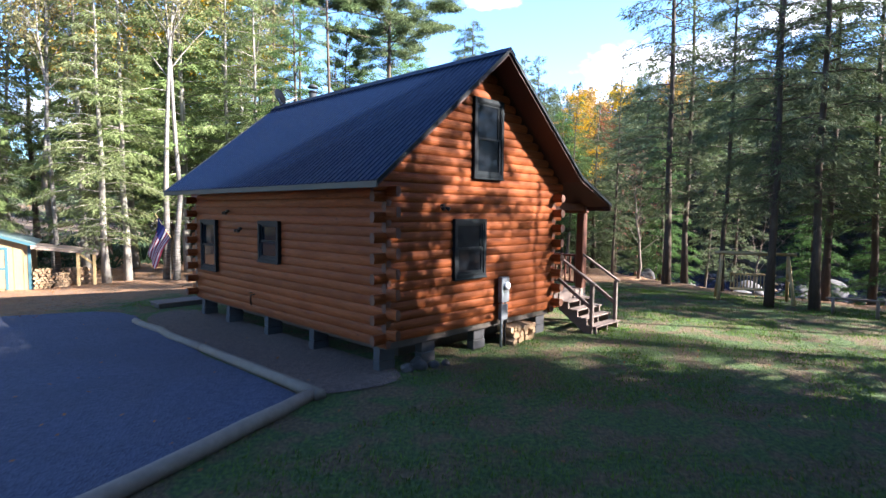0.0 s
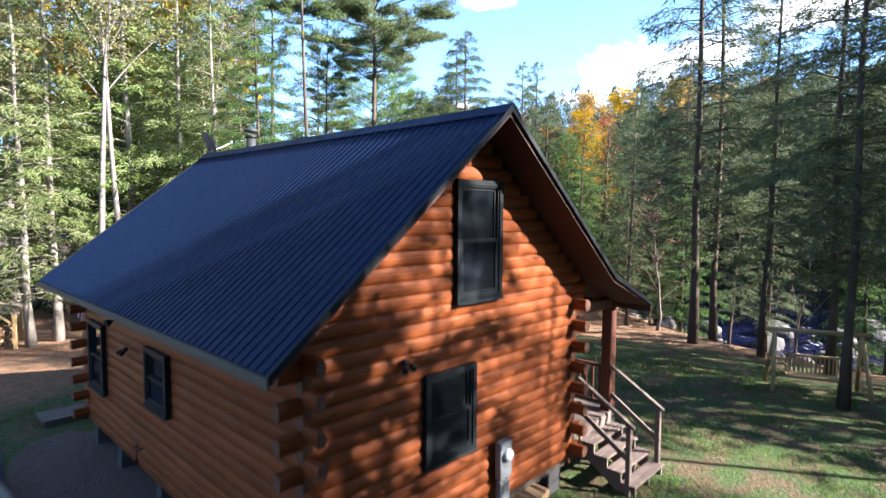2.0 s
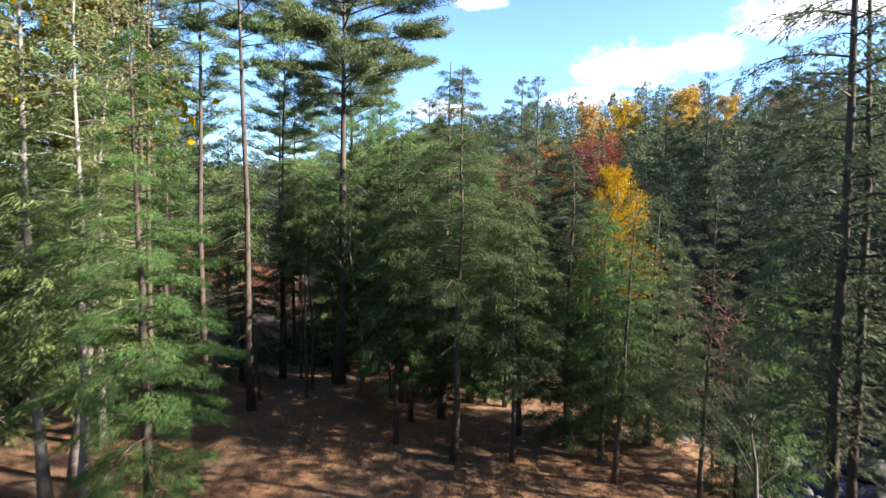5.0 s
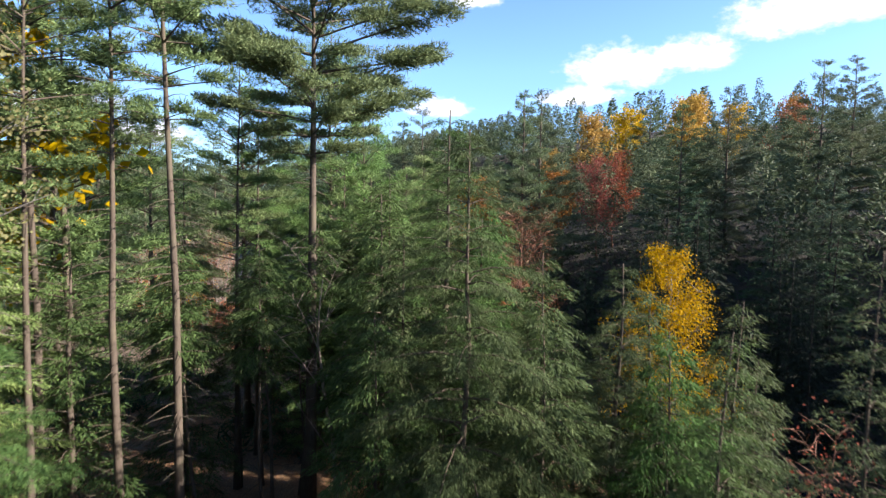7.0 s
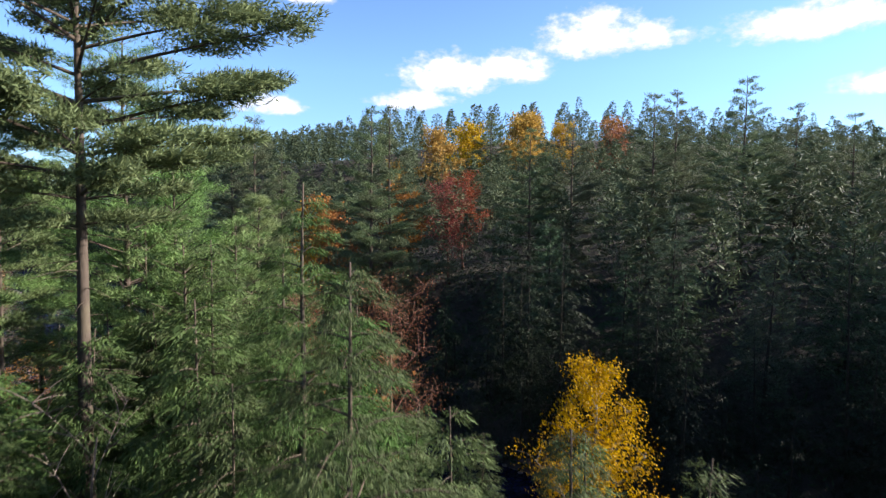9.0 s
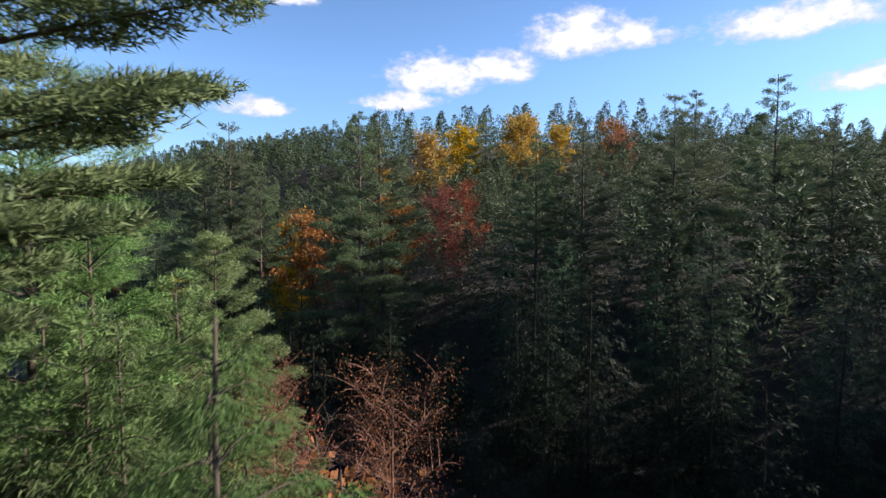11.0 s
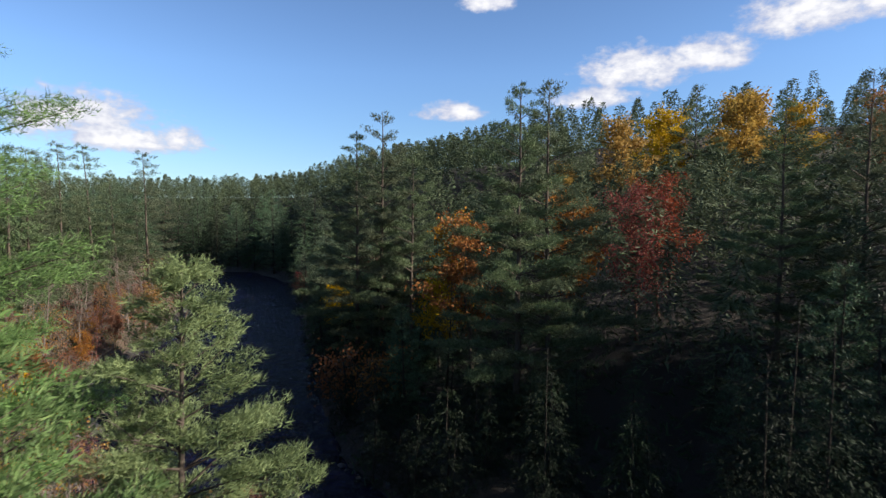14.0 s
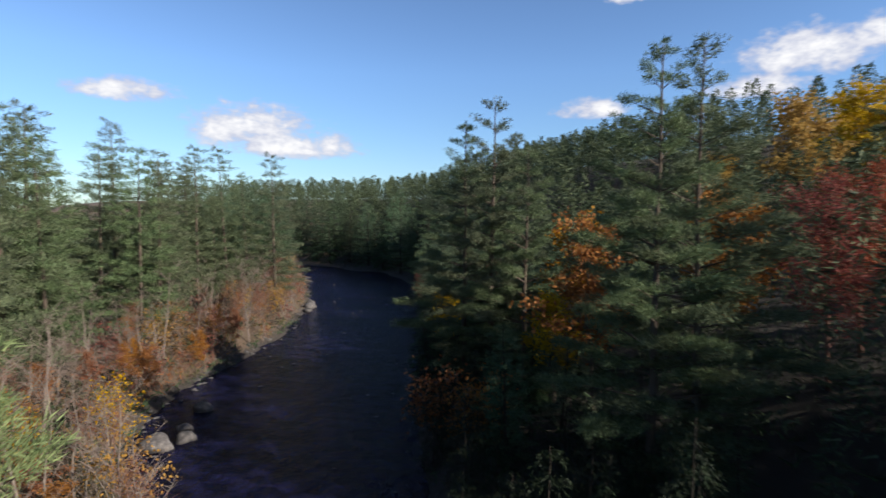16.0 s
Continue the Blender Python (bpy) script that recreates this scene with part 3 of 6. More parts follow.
def conifer(seed, H, R, clear, count, kind, girth=0.17, dead=10, size=1.0, tight=1.0, fine=1.0, lush=2.4, cone=0.0):
    """Trunk with limbs, and a crown of sprays (hemlock) or needle tufts (pine). Returns two (verts, faces) pairs."""
    r = Rand(seed)
    line = trunk_line(r, H, 0.012, 0.05)
    rad = girth * (1 - 0.93 * np.linspace(0, 1, len(line))) + 0.008
    rad[0] *= 1.35
    wood = [tube(line, rad, 8)]
    z, az, limbs = clear * H, 0.0, []
    gap = 0.32 if kind == "hemlock" else 0.78
    gap *= tight * max(1.0, H / 16) * (1.0 if size < 1.3 else 1.4)
    while z < H * 0.985:
        t = (z - clear * H) / (H - clear * H)
        whorl = 2 if kind == "hemlock" else 5
        for k in range(whorl):
            az += 2.4 + r.n(0.25)
            zz = z + r.u(-0.2, 0.2) * gap
            if kind == "hemlock":
                reach = R * (1 - t) ** 0.72 * r.u(0.62, 1.12) * min(1.0, 0.55 + 2.2 * t) + 0.18
                limbs.append((limb(on_line(line, zz), az, reach, 0.22 + 0.3 * t, 0.42), reach, t))
            else:
                shape = (min(1.0, 0.6 + 2.5 * t) * (1 - t) ** cone if cone else min(1.0, 0.45 + 1.9 * t) * (1 - t ** 2.6) ** 0.8) * (r.u(0.35, 1.0) if r.u(0, 1) < 0.4 else r.u(0.8, 1.15))
                reach = R * shape + 0.3
                limbs.append((limb(on_line(line, zz), az, reach, 0.12 + 0.55 * t, 0.08 - 0.05 * t), reach, t))
        z += gap * r.u(0.75, 1.25)
    for line_, reach, t in limbs:
        thick = 0.012 + 0.011 * reach
        if size > 1.12 or H < 8:
            break
        wood.append(tube(line_, np.linspace(thick, 0.006, len(line_)), 3, False))
    for _ in range(dead):
        zz = r.u(0.12, max(clear, 0.15) + 0.05) * H
        wood.append(tube(limb(on_line(line, zz), r.u(0, 6.28), r.u(0.6, 1.8), r.u(-0.1, 0.2), 0.25), (0.02, 0.015, 0.01, 0.005), 3, False))
    w = np.array([b * b * (1.0 if kind == "hemlock" else 0.8) + (0.8 if kind == "hemlock" else 1.0) for _, b, _ in limbs])
    share = np.maximum(3, (count * w / w.sum())).astype(int)
    ps, ds, ss, ls, ws = [], [], [], [], []
    for (line_, reach, t), m in zip(limbs, share):
        az = math.atan2(line_[-1][1] - line_[0][1], line_[-1][0] - line_[0][0])
        out, lat = np.array([math.cos(az), math.sin(az), 0]), np.array([-math.sin(az), math.cos(az), 0])
        if kind == "hemlock":
            # twigs off the limb, each a flat drooping frond of slim sprays
            k = 6
            q = max(2, m // k)
            s = r.u(0.08, 1.0, q) ** 0.75
            off = r.u(-1, 1, q) * (0.10 + 0.38 * reach * (1.05 - s))
            c = along(line_, s) + lat * off[:, None]
            c[:, 2] += r.n(0.06, q) - np.abs(off) * 0.26
            turn = np.sign(off) * r.u(0.1, 0.9, q)
            fan = np.tile(np.array([-0.95, -0.6, -0.22, 0.22, 0.6, 0.95]), q) + r.n(0.30, q * k)
            axis = np.repeat(turn, k)
            m = q * k
            long = r.u(0.7, 1.25, q) * size
            dip = np.repeat(-0.12 - 0.6 * s * r.u(0.3, 1.2, q), k)
            stem = out * np.cos(axis)[:, None] + lat * np.sin(axis)[:, None]
            stem[:, 2] = dip
            d = out * np.cos(axis + fan)[:, None] + lat * np.sin(axis + fan)[:, None]
            d[:, 2] = dip - 0.30 * np.abs(fan) + r.n(0.26, m)
            d = unit(d)
            p = np.repeat(c, k, 0) + stem * (np.repeat(long, k) * 0.30 * (1.0 - np.abs(fan)))[:, None] + r.n(0.055 * size, (m, 3))
            face = unit(np.array([0, 0, 0.9]) + out * 0.45 + np.repeat(r.n(0.45, (q, 3)), k, 0) + r.n(0.5, (m, 3)))
            side = unit(np.cross(d, face))
            ps.append(p), ds.append(d), ss.append(side)
            ls.append(np.repeat(long, k) * r.u(0.15, 0.36, m) * (1.1 - 0.3 * np.abs(fan))), ws.append(r.u(0.012, 0.026, m) * size * fine * (1.5 if size > 1.3 else 1.1))
        else:
            # flat plumes: cushions of needles along the outer limb and its side shoots
            clumps = max(3, int(reach * lush))
            cs = r.u(0.25, 1.0, clumps) ** 0.7
            coff = r.n(1, clumps) * (0.04 + 0.19 * reach * (1.15 - cs))
            mid = along(line_, cs) + lat * coff[:, None]
            mid[:, 2] += r.u(0.0, 0.14, clumps) + 0.10 * cs
            big = r.u(0.65, 1.25, clumps) * min(1.2, 0.5 + 0.14 * reach) * (0.55 + 0.45 * size)
            pick = np.sort(r.g.integers(0, clumps, m))
            ball = unit(r.n(1, (m, 3))) * (r.u(0.25, 1.0, m) ** 0.45)[:, None]
            c = mid[pick] + (out * ball[:, :1] * 0.72 + lat * ball[:, 1:2] * 0.42 + np.array([0, 0, 0.23]) * ball[:, 2:]) * big[pick][:, None]
            d = unit(r.n(0.55, (m, 3)) + out * 0.55 + ball * np.array([0.5, 0.5, 0.35]) + np.array([0, 0, 0.35]))
            face = unit(ball * np.array([0.8, 0.8, 1.1]) + np.array([0, 0, 0.35]) + r.n(0.45, (m, 3)))
            side = unit(np.cross(d, face))
            ps.append(c), ds.append(d), ss.append(side)
            ls.append(r.u(0.16, 0.34, m) * size), ws.append(r.u(0.014, 0.028, m) * size * fine * (1.15 if size > 1.3 else 1.0))
    p, d, side, L, W = (np.concatenate(a) for a in (ps, ds, ss, ls, ws))
    crown = blades(p, d, side, L, W)
    return join(wood), crown


def broadleaf(seed, H, R, clear, count, girth=0.12, lean=0.03, leaf=0.16, twigs=40, forks=7, taper=0.55):
    """A trunk that forks into rising limbs with side twigs; leaves in loose clusters round the twigs."""
    r = Rand(seed)
    line = trunk_line(r, H * 0.92, lean, 0.13)
    rad = girth * (1 - 0.9 * np.linspace(0, 1, len(line))) + 0.006
    rad[0] *= 1.3
    wood, tips = [tube(line, rad, 7)], []
    for k in range(forks):
        z = H * (clear + (0.9 - clear) * (k + r.u(0, 0.8)) / forks)
        t = (z / H - clear) / max(0.05, 1 - clear)
        reach = R * r.u(0.7, 1.15) * (1 - taper * t)
        l = limb(on_line(line, z), k * 2.4 + r.n(0.3), reach, r.u(0.9, 1.7), 0.25, 5)
        wood.append(tube(l, np.linspace(girth * 0.24 * (1 - 0.6 * t), 0.008, 5), 5, False))
        tips.append(l)
    def slim(z):
        return 1 - (taper - 0.55) / 0.45 * 0.78 * np.clip((z / H - clear) / (1 - clear), 0, 1)

    ends = []
    for k in range(twigs):
        l = tips[k % len(tips)]
        p = along(l, np.array([r.u(0.3, 1.0)]))[0]
        w = limb(p, r.u(0, 6.28), r.u(0.4, 1.0) * (0.5 + 0.22 * R) * slim(p[2]), r.u(0.2, 1.2), 0.3, 4)
        wood.append(tube(w, (0.014, 0.010, 0.007, 0.003), 3, False))
        ends.append(w)
    if not count:
        return join(wood), None
    pick = r.g.integers(0, len(ends), count)
    base = np.array([ends[i][int(j)] for i, j in zip(pick, r.g.integers(1, 4, count))])
    p = base + r.n(0.2 + 0.045 * R, (count, 3)) * slim(base[:, 2])[:, None]
    d = unit(r.n(1, (count, 3)) + np.array([0, 0, -0.4]))
    side = unit(np.cross(d, r.n(1, (count, 3))))
    return join(wood), sprays(p, d, side, r.u(0.7, 1.3, count) * leaf, r.u(0.3, 0.5, count) * leaf)


def make_tree(name, parts, bark_mat, leaf_mat, label, category="tree"):
    """A tree as trunk and crown under one root; the first of its kind, parked until it is placed."""
    wood, crown = parts
    root = thing(name, Matrix.Identity(4), label, category)
    part("trunk", mesh_of("trunk", *wood, bark_mat, True), None, root)
    if crown is not None:
        part("crown", leaf_mesh("crown", *crown, leaf_mat), None, root)
    return root


PLACED = {}


def plant(proto, x, y, scale=1.0, turn=0.0, group="", tip=(0.0, 0.0), sink=0.1):
    """Set a tree on the ground: the prototype itself first, copies after that."""
    m = pose(x, y, land_at(x, y) - sink, tip[0], tip[1], turn) @ Matrix.Scale(scale, 4)
    if proto.name in PLACED:
        loc, rot, _ = m.decompose()
        ob = copy_thing(proto, Matrix.LocRotScale(loc, rot, None))
        ob.scale = (scale,) * 3
    else:
        PLACED[proto.name] = True
        ob = proto
        ob.matrix_world = m
    if group:
        tagged(ob, group=group)
    return ob


HEM = [make_tree("hemlock_tree", conifer(11, 16, 3.7, 0.10, 21000, "hemlock"), M["bark"], M["hemlock"], "dark green hemlock with drooping feathery branches"),
       make_tree("hemlock_tree", conifer(12, 13, 3.2, 0.06, 19000, "hemlock"), M["bark"], M["hemlock"], "dense green hemlock with drooping feathery branches"),
       make_tree("hemlock_tree", conifer(13, 18, 3.4, 0.22, 20000, "hemlock"), M["bark"], M["hemlock"], "tall hemlock with a bare lower trunk")]
LIT = [make_tree("hemlock_tree", conifer(21, 17, 3.4, 0.14, 17000, "hemlock"), M["bark_pale"], M["hemlock_lit"], "hemlock on the forest edge, needles toned pale as if sunlit"),
       make_tree("hemlock_tree", conifer(22, 20, 3.2, 0.26, 15000, "hemlock"), M["bark_pale"], M["hemlock_lit"], "tall hemlock with a grey trunk, needles toned as sunlit")]
PINE = [make_tree("white_pine", conifer(31, 24, 4.6, 0.30, 32000, "pine", 0.26, 16), M["bark"], M["pine"], "tall white pine with layered horizontal branches"),
        make_tree("white_pine", conifer(32, 21, 3.9, 0.16, 30000, "pine", 0.22, 10), M["bark"], M["pine"], "white pine with upswept needle plumes"),
        make_tree("white_pine", conifer(33, 17, 3.6, 0.08, 32000, "pine", 0.2, 6), M["bark"], M["pine"], "bushy white pine branched almost to the ground")]
GROVE = [make_tree("grove_pine", conifer(41, 24, 3.9, 0.20, 16000, "hemlock", 0.165, 26), M["bark"], M["grove"], "tall dark conifer with dead lower twigs"),
         make_tree("grove_pine", conifer(42, 22, 3.5, 0.18, 15000, "hemlock", 0.14, 26), M["bark"], M["grove"], "slim dark conifer with dead lower twigs")]
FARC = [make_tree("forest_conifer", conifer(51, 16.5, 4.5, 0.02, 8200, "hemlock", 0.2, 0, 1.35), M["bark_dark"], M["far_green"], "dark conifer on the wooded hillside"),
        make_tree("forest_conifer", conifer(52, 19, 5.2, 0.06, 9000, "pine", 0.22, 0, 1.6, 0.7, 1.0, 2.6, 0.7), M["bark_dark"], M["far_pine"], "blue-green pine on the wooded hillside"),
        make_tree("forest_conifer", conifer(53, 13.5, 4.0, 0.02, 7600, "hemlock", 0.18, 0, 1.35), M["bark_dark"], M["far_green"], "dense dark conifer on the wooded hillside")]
YEL = make_tree("yellow_birch", broadleaf(61, 13, 2.2, 0.34, 17000, 0.10, 0.004, 0.066, 220, 24, 0.92), M["birch"], M["yellow"], "slim birch with bright yellow autumn leaves")
YELB = make_tree("yellow_maple", broadleaf(62, 15, 4.2, 0.25, 3800, 0.2, 0.02, 0.33, 100, 13), M["bark"], M["gold"], "round maple in full yellow autumn colour")
ORA = make_tree("orange_maple", broadleaf(63, 13, 3.4, 0.25, 3000, 0.16, 0.02, 0.28, 90, 12), M["bark"], M["orange"], "maple with thinning orange leaves")
RUST = make_tree("rust_shrub", broadleaf(71, 7, 1.9, 0.06, 420, 0.05, 0.03, 0.10, 190, 16), M["rust_twig"], M["red"], "leafless red-brown shrub with a few rusty leaves", "shrub")
RUSTT = make_tree("rust_maple", broadleaf(74, 14.6, 2.3, 0.45, 5000, 0.12, 0.01, 0.065, 420, 20), M["rust_twig"], M["rust_leaf"], "nearly bare maple holding rusty orange leaves")
RED = make_tree("red_maple", broadleaf(64, 13, 3.6, 0.2, 6500, 0.14, 0.02, 0.17, 200, 16), M["rust_twig"], M["red"], "half-bare maple with dull red leaves")
BARE = make_tree("bare_tree", broadleaf(65, 9, 2.4, 0.2, 0, 0.09, 0.05, 0, 90, 10), M["twig"], None, "bare grey deciduous tree with fine twigs")
BIR = [make_tree("birch_tree", broadleaf(66, 19, 3.0, 0.5, 4200, 0.15, 0.05, 0.11, 90, 10), M["birch"], M["olive"], "pale birch with thin yellowing leaves"),
       make_tree("birch_tree", broadleaf(70, 17, 2.6, 0.55, 3200, 0.12, 0.09, 0.11, 80, 9), M["birch"], M["olive"], "crooked grey birch holding few yellowing leaves")]
BUSH = make_tree("red_shrub", broadleaf(68, 3.2, 1.3, 0.05, 300, 0.04, 0.05, 0.15, 60, 9), M["twig"], M["red"], "rust-red shrub with many bare twigs", "shrub")
BUSHO = make_tree("olive_shrub", broadleaf(69, 3.0, 1.4, 0.05, 800, 0.04, 0.05, 0.16, 50, 9), M["twig"], M["orange"], "orange-brown shrub on the river bank", "shrub")
SHADE = make_tree("shade_conifer", conifer(54, 21, 4.4, 0.08, 3300, "hemlock", 0.22, 0, 2.9), M["bark"], M["hemlock"], "dense dark conifer added out of view to shade the clearing")
BANK = [make_tree("hemlock_tree", conifer(14, 16, 3.3, 0.36, 19000, "hemlock", 0.14, 14), M["bark"], M["hemlock"], "hemlock with a slim bare trunk on the bank"),
        make_tree("hemlock_tree", conifer(15, 13, 3.0, 0.30, 17000, "hemlock", 0.12, 14), M["bark"], M["hemlock"], "young hemlock with a slim bare trunk")]

TALLC = make_tree("forest_conifer", conifer(60, 29, 7.0, 0.06, 17000, "hemlock", 0.3, 0, 1.35), M["bark_dark"], M["far_green"], "tall dark conifer added on the slope to shade the river valley")
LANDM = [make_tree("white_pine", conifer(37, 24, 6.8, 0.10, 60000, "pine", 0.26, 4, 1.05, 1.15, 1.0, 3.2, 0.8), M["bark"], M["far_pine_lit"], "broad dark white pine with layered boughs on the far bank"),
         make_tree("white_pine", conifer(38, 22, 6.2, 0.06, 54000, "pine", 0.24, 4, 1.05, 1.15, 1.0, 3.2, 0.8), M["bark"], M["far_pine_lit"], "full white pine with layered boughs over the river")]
SAPL = [make_tree("slim_hemlock", conifer(16, 13, 2.2, 0.58, 6500, "hemlock", 0.085, 10), M["bark"], M["hemlock"], "slim young hemlock with a long bare trunk"),
        make_tree("slim_hemlock", conifer(17, 11, 1.9, 0.62, 5200, "hemlock", 0.07, 12), M["bark"], M["hemlock"], "thin bare-trunked young hemlock")]
LOWC = make_tree("young_conifer", conifer(55, 6.5, 2.6, 0.0, 3400, "hemlock", 0.08, 0, 1.0), M["bark_dark"], M["bank_shade_green"], "low young conifer on the river bank, shade painted in its needles")
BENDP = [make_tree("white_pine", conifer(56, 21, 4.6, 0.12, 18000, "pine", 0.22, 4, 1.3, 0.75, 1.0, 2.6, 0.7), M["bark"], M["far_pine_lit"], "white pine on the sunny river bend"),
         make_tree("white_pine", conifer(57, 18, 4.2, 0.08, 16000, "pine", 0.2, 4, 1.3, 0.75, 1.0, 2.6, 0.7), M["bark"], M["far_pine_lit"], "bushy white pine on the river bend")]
DARKC = make_tree("bank_conifer", conifer(58, 16, 4.6, 0.02, 9500, "hemlock", 0.11, 0, 1.15), M["bark_dark"], M["bank_shade_green"], "conifer leaning over the river, painted nearly black for shade")
POLE = make_tree("pole_pine", conifer(59, 26, 3.0, 0.62, 14000, "pine", 0.17, 70, 0.95, 1.1), M["bark"], M["pine"], "tall pine with a long bare trunk and dead twigs")
BUSHY = make_tree("yellow_shrub", broadleaf(72, 3.6, 1.3, 0.05, 700, 0.04, 0.05, 0.13, 60, 9), M["twig"], M["yellow"], "golden yellow shrub on the river bank", "shrub")
NEARH = [make_tree("hemlock_tree", conifer(11, 16, 3.7, 0.10, 105000, "hemlock", 0.17, 10, 0.52, 1.0, 0.85), M["bark"], M["hemlock"], "feathery green hemlock with finely drooping sprays"),
         make_tree("hemlock_tree", conifer(12, 13, 3.2, 0.06, 90000, "hemlock", 0.17, 10, 0.52, 1.0, 0.85), M["bark"], M["hemlock"], "dense young hemlock with finely drooping sprays")]
NEARB = make_tree("hemlock_tree", conifer(14, 16, 3.3, 0.36, 70000, "hemlock", 0.14, 14, 0.55, 1.0, 0.85), M["bark"], M["hemlock"], "fine-needled hemlock with a slim bare trunk")

HERO = make_tree("white_pine", conifer(34, 27, 6.0, 0.60, 120000, "pine", 0.30, 80, 0.95, 0.55, 1.2, 3.6), M["bark"], M["pine"], "great white pine with broad flat layered plumes")
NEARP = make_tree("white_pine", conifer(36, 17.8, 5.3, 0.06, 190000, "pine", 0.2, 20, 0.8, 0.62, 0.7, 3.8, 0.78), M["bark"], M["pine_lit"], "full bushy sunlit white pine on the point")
TALL = make_tree("white_pine", conifer(35, 26, 5.4, 0.20, 140000, "pine", 0.26, 90, 0.8, 0.6, 0.7, 3.4), M["bark"], M["pine"], "tall white pine with many dead lower branches")

# river bank in front of the path
for proto, x, y, s, turn in [
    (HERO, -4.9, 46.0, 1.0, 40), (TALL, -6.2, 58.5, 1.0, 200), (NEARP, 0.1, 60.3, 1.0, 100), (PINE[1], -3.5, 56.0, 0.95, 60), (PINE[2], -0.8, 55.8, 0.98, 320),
    (NEARH[0], 1.1, 40.3, 1.08, 0), (NEARB, 1.5, 35.3, 0.98, 70), (NEARH[1], 6.5, 37.0, 0.94, 160), (HEM[1], 9.9, 36.8, 0.84, 250),
    (BANK[1], 4.6, 38.4, 0.95, 20), (BANK[1], -1.0, 42.5, 1.1, 20), (NEARH[1], 2.7, 43.2, 1.05, 200), (YEL, 9.5, 40.3, 1.03, 0), (RUST, 12.7, 36.6, 1.15, 0),
    (RUST, 3.6, 58.2, 1.45, 30), (HEM[1], 4.2, 56.0, 0.72, 40), (BUSHO, 3.4, 57.6, 1.6, 10), (HEM[0], -2.2, 53.5, 0.85, 100), (HEM[1], -6, 53, 0.9, 33),
    (HEM[2], 7.4, 33.5, 0.6, 20), (BANK[1], 3.9, 35.4, 0.85, 90), (BANK[1], -0.9, 36.6, 0.8, 140), (BANK[0], -0.4, 39.6, 0.8, 40), (BANK[1], 7.6, 35.8, 0.8, 77), (HEM[1], 8.2, 38.6, 0.85, 10), (HEM[1], 12.0, 39.0, 0.7, 300), (NEARH[1], 0.8, 44.2, 1.2, 222), (BANK[0], -1.6, 49.5, 1.0, 12), (HEM[1], 2.8, 47.0, 1.0, 66), (PINE[2], -2.6, 51.0, 0.95, 10), (HEM[1], 1.6, 52.5, 1.0, 50), (PINE[2], -4.5, 54.5, 1.0, 140), (RUSTT, 5.6, 49.5, 1.0, 30), (RUSTT, 2.65, 55.0, 0.93, 120), (HEM[1], 11.5, 44.5, 0.6, 5), (HEM[1], 8.0, 47.0, 0.6, 45), (HEM[1], 10.5, 51.0, 0.55, 145), (HEM[1], 13.2, 33.6, 0.75, 80), (BARE, -3.4, 43.2, 1.3, 50), (BARE, 0.2, 42.5, 1.2, 130), (PINE[2], -2.0, 54.5, 0.9, 210), (PINE[2], -5.2, 50.5, 0.8, 40), (BUSHO, 2.4, 55.0, 2.6, 0), (BARE, 0.6, 57.0, 1.3, 0), (BARE, -2.4, 58.8, 1.5, 200),
]:
    plant(proto, x, y, s, turn, "trees on the near bank")

# trunks on the lawn's far edge
for i, (x, y, s, k, lean) in enumerate([
    (11.1, 27.6, 1.0, 0, 1), (12.3, 28.3, 0.98, 1, 4), (12.7, 25.4, 0.8, 1, -1), (10.95, 18.7, 0.74, 0, 1), (12.9, 22.0, 0.9, 1, 0), (12.2, 18.3, 0.78, 0, 1),
    (15.9, 30.4, 0.6, 1, 0), (16.4, 34.8, 0.5, 0, -2), (18.5, 24.0, 1.0, 1, 0), (20.5, 20.0, 1.0, 0, 2), (9.6, 31.5, 0.58, 1, 1), (22.5, 17.0, 0.95, 0, 0), (17.5, 17.5, 1.05, 1, -1)]):
    plant(GROVE[k], x, y, s, 77 * i, "conifers on the lawn edge", (0, lean))

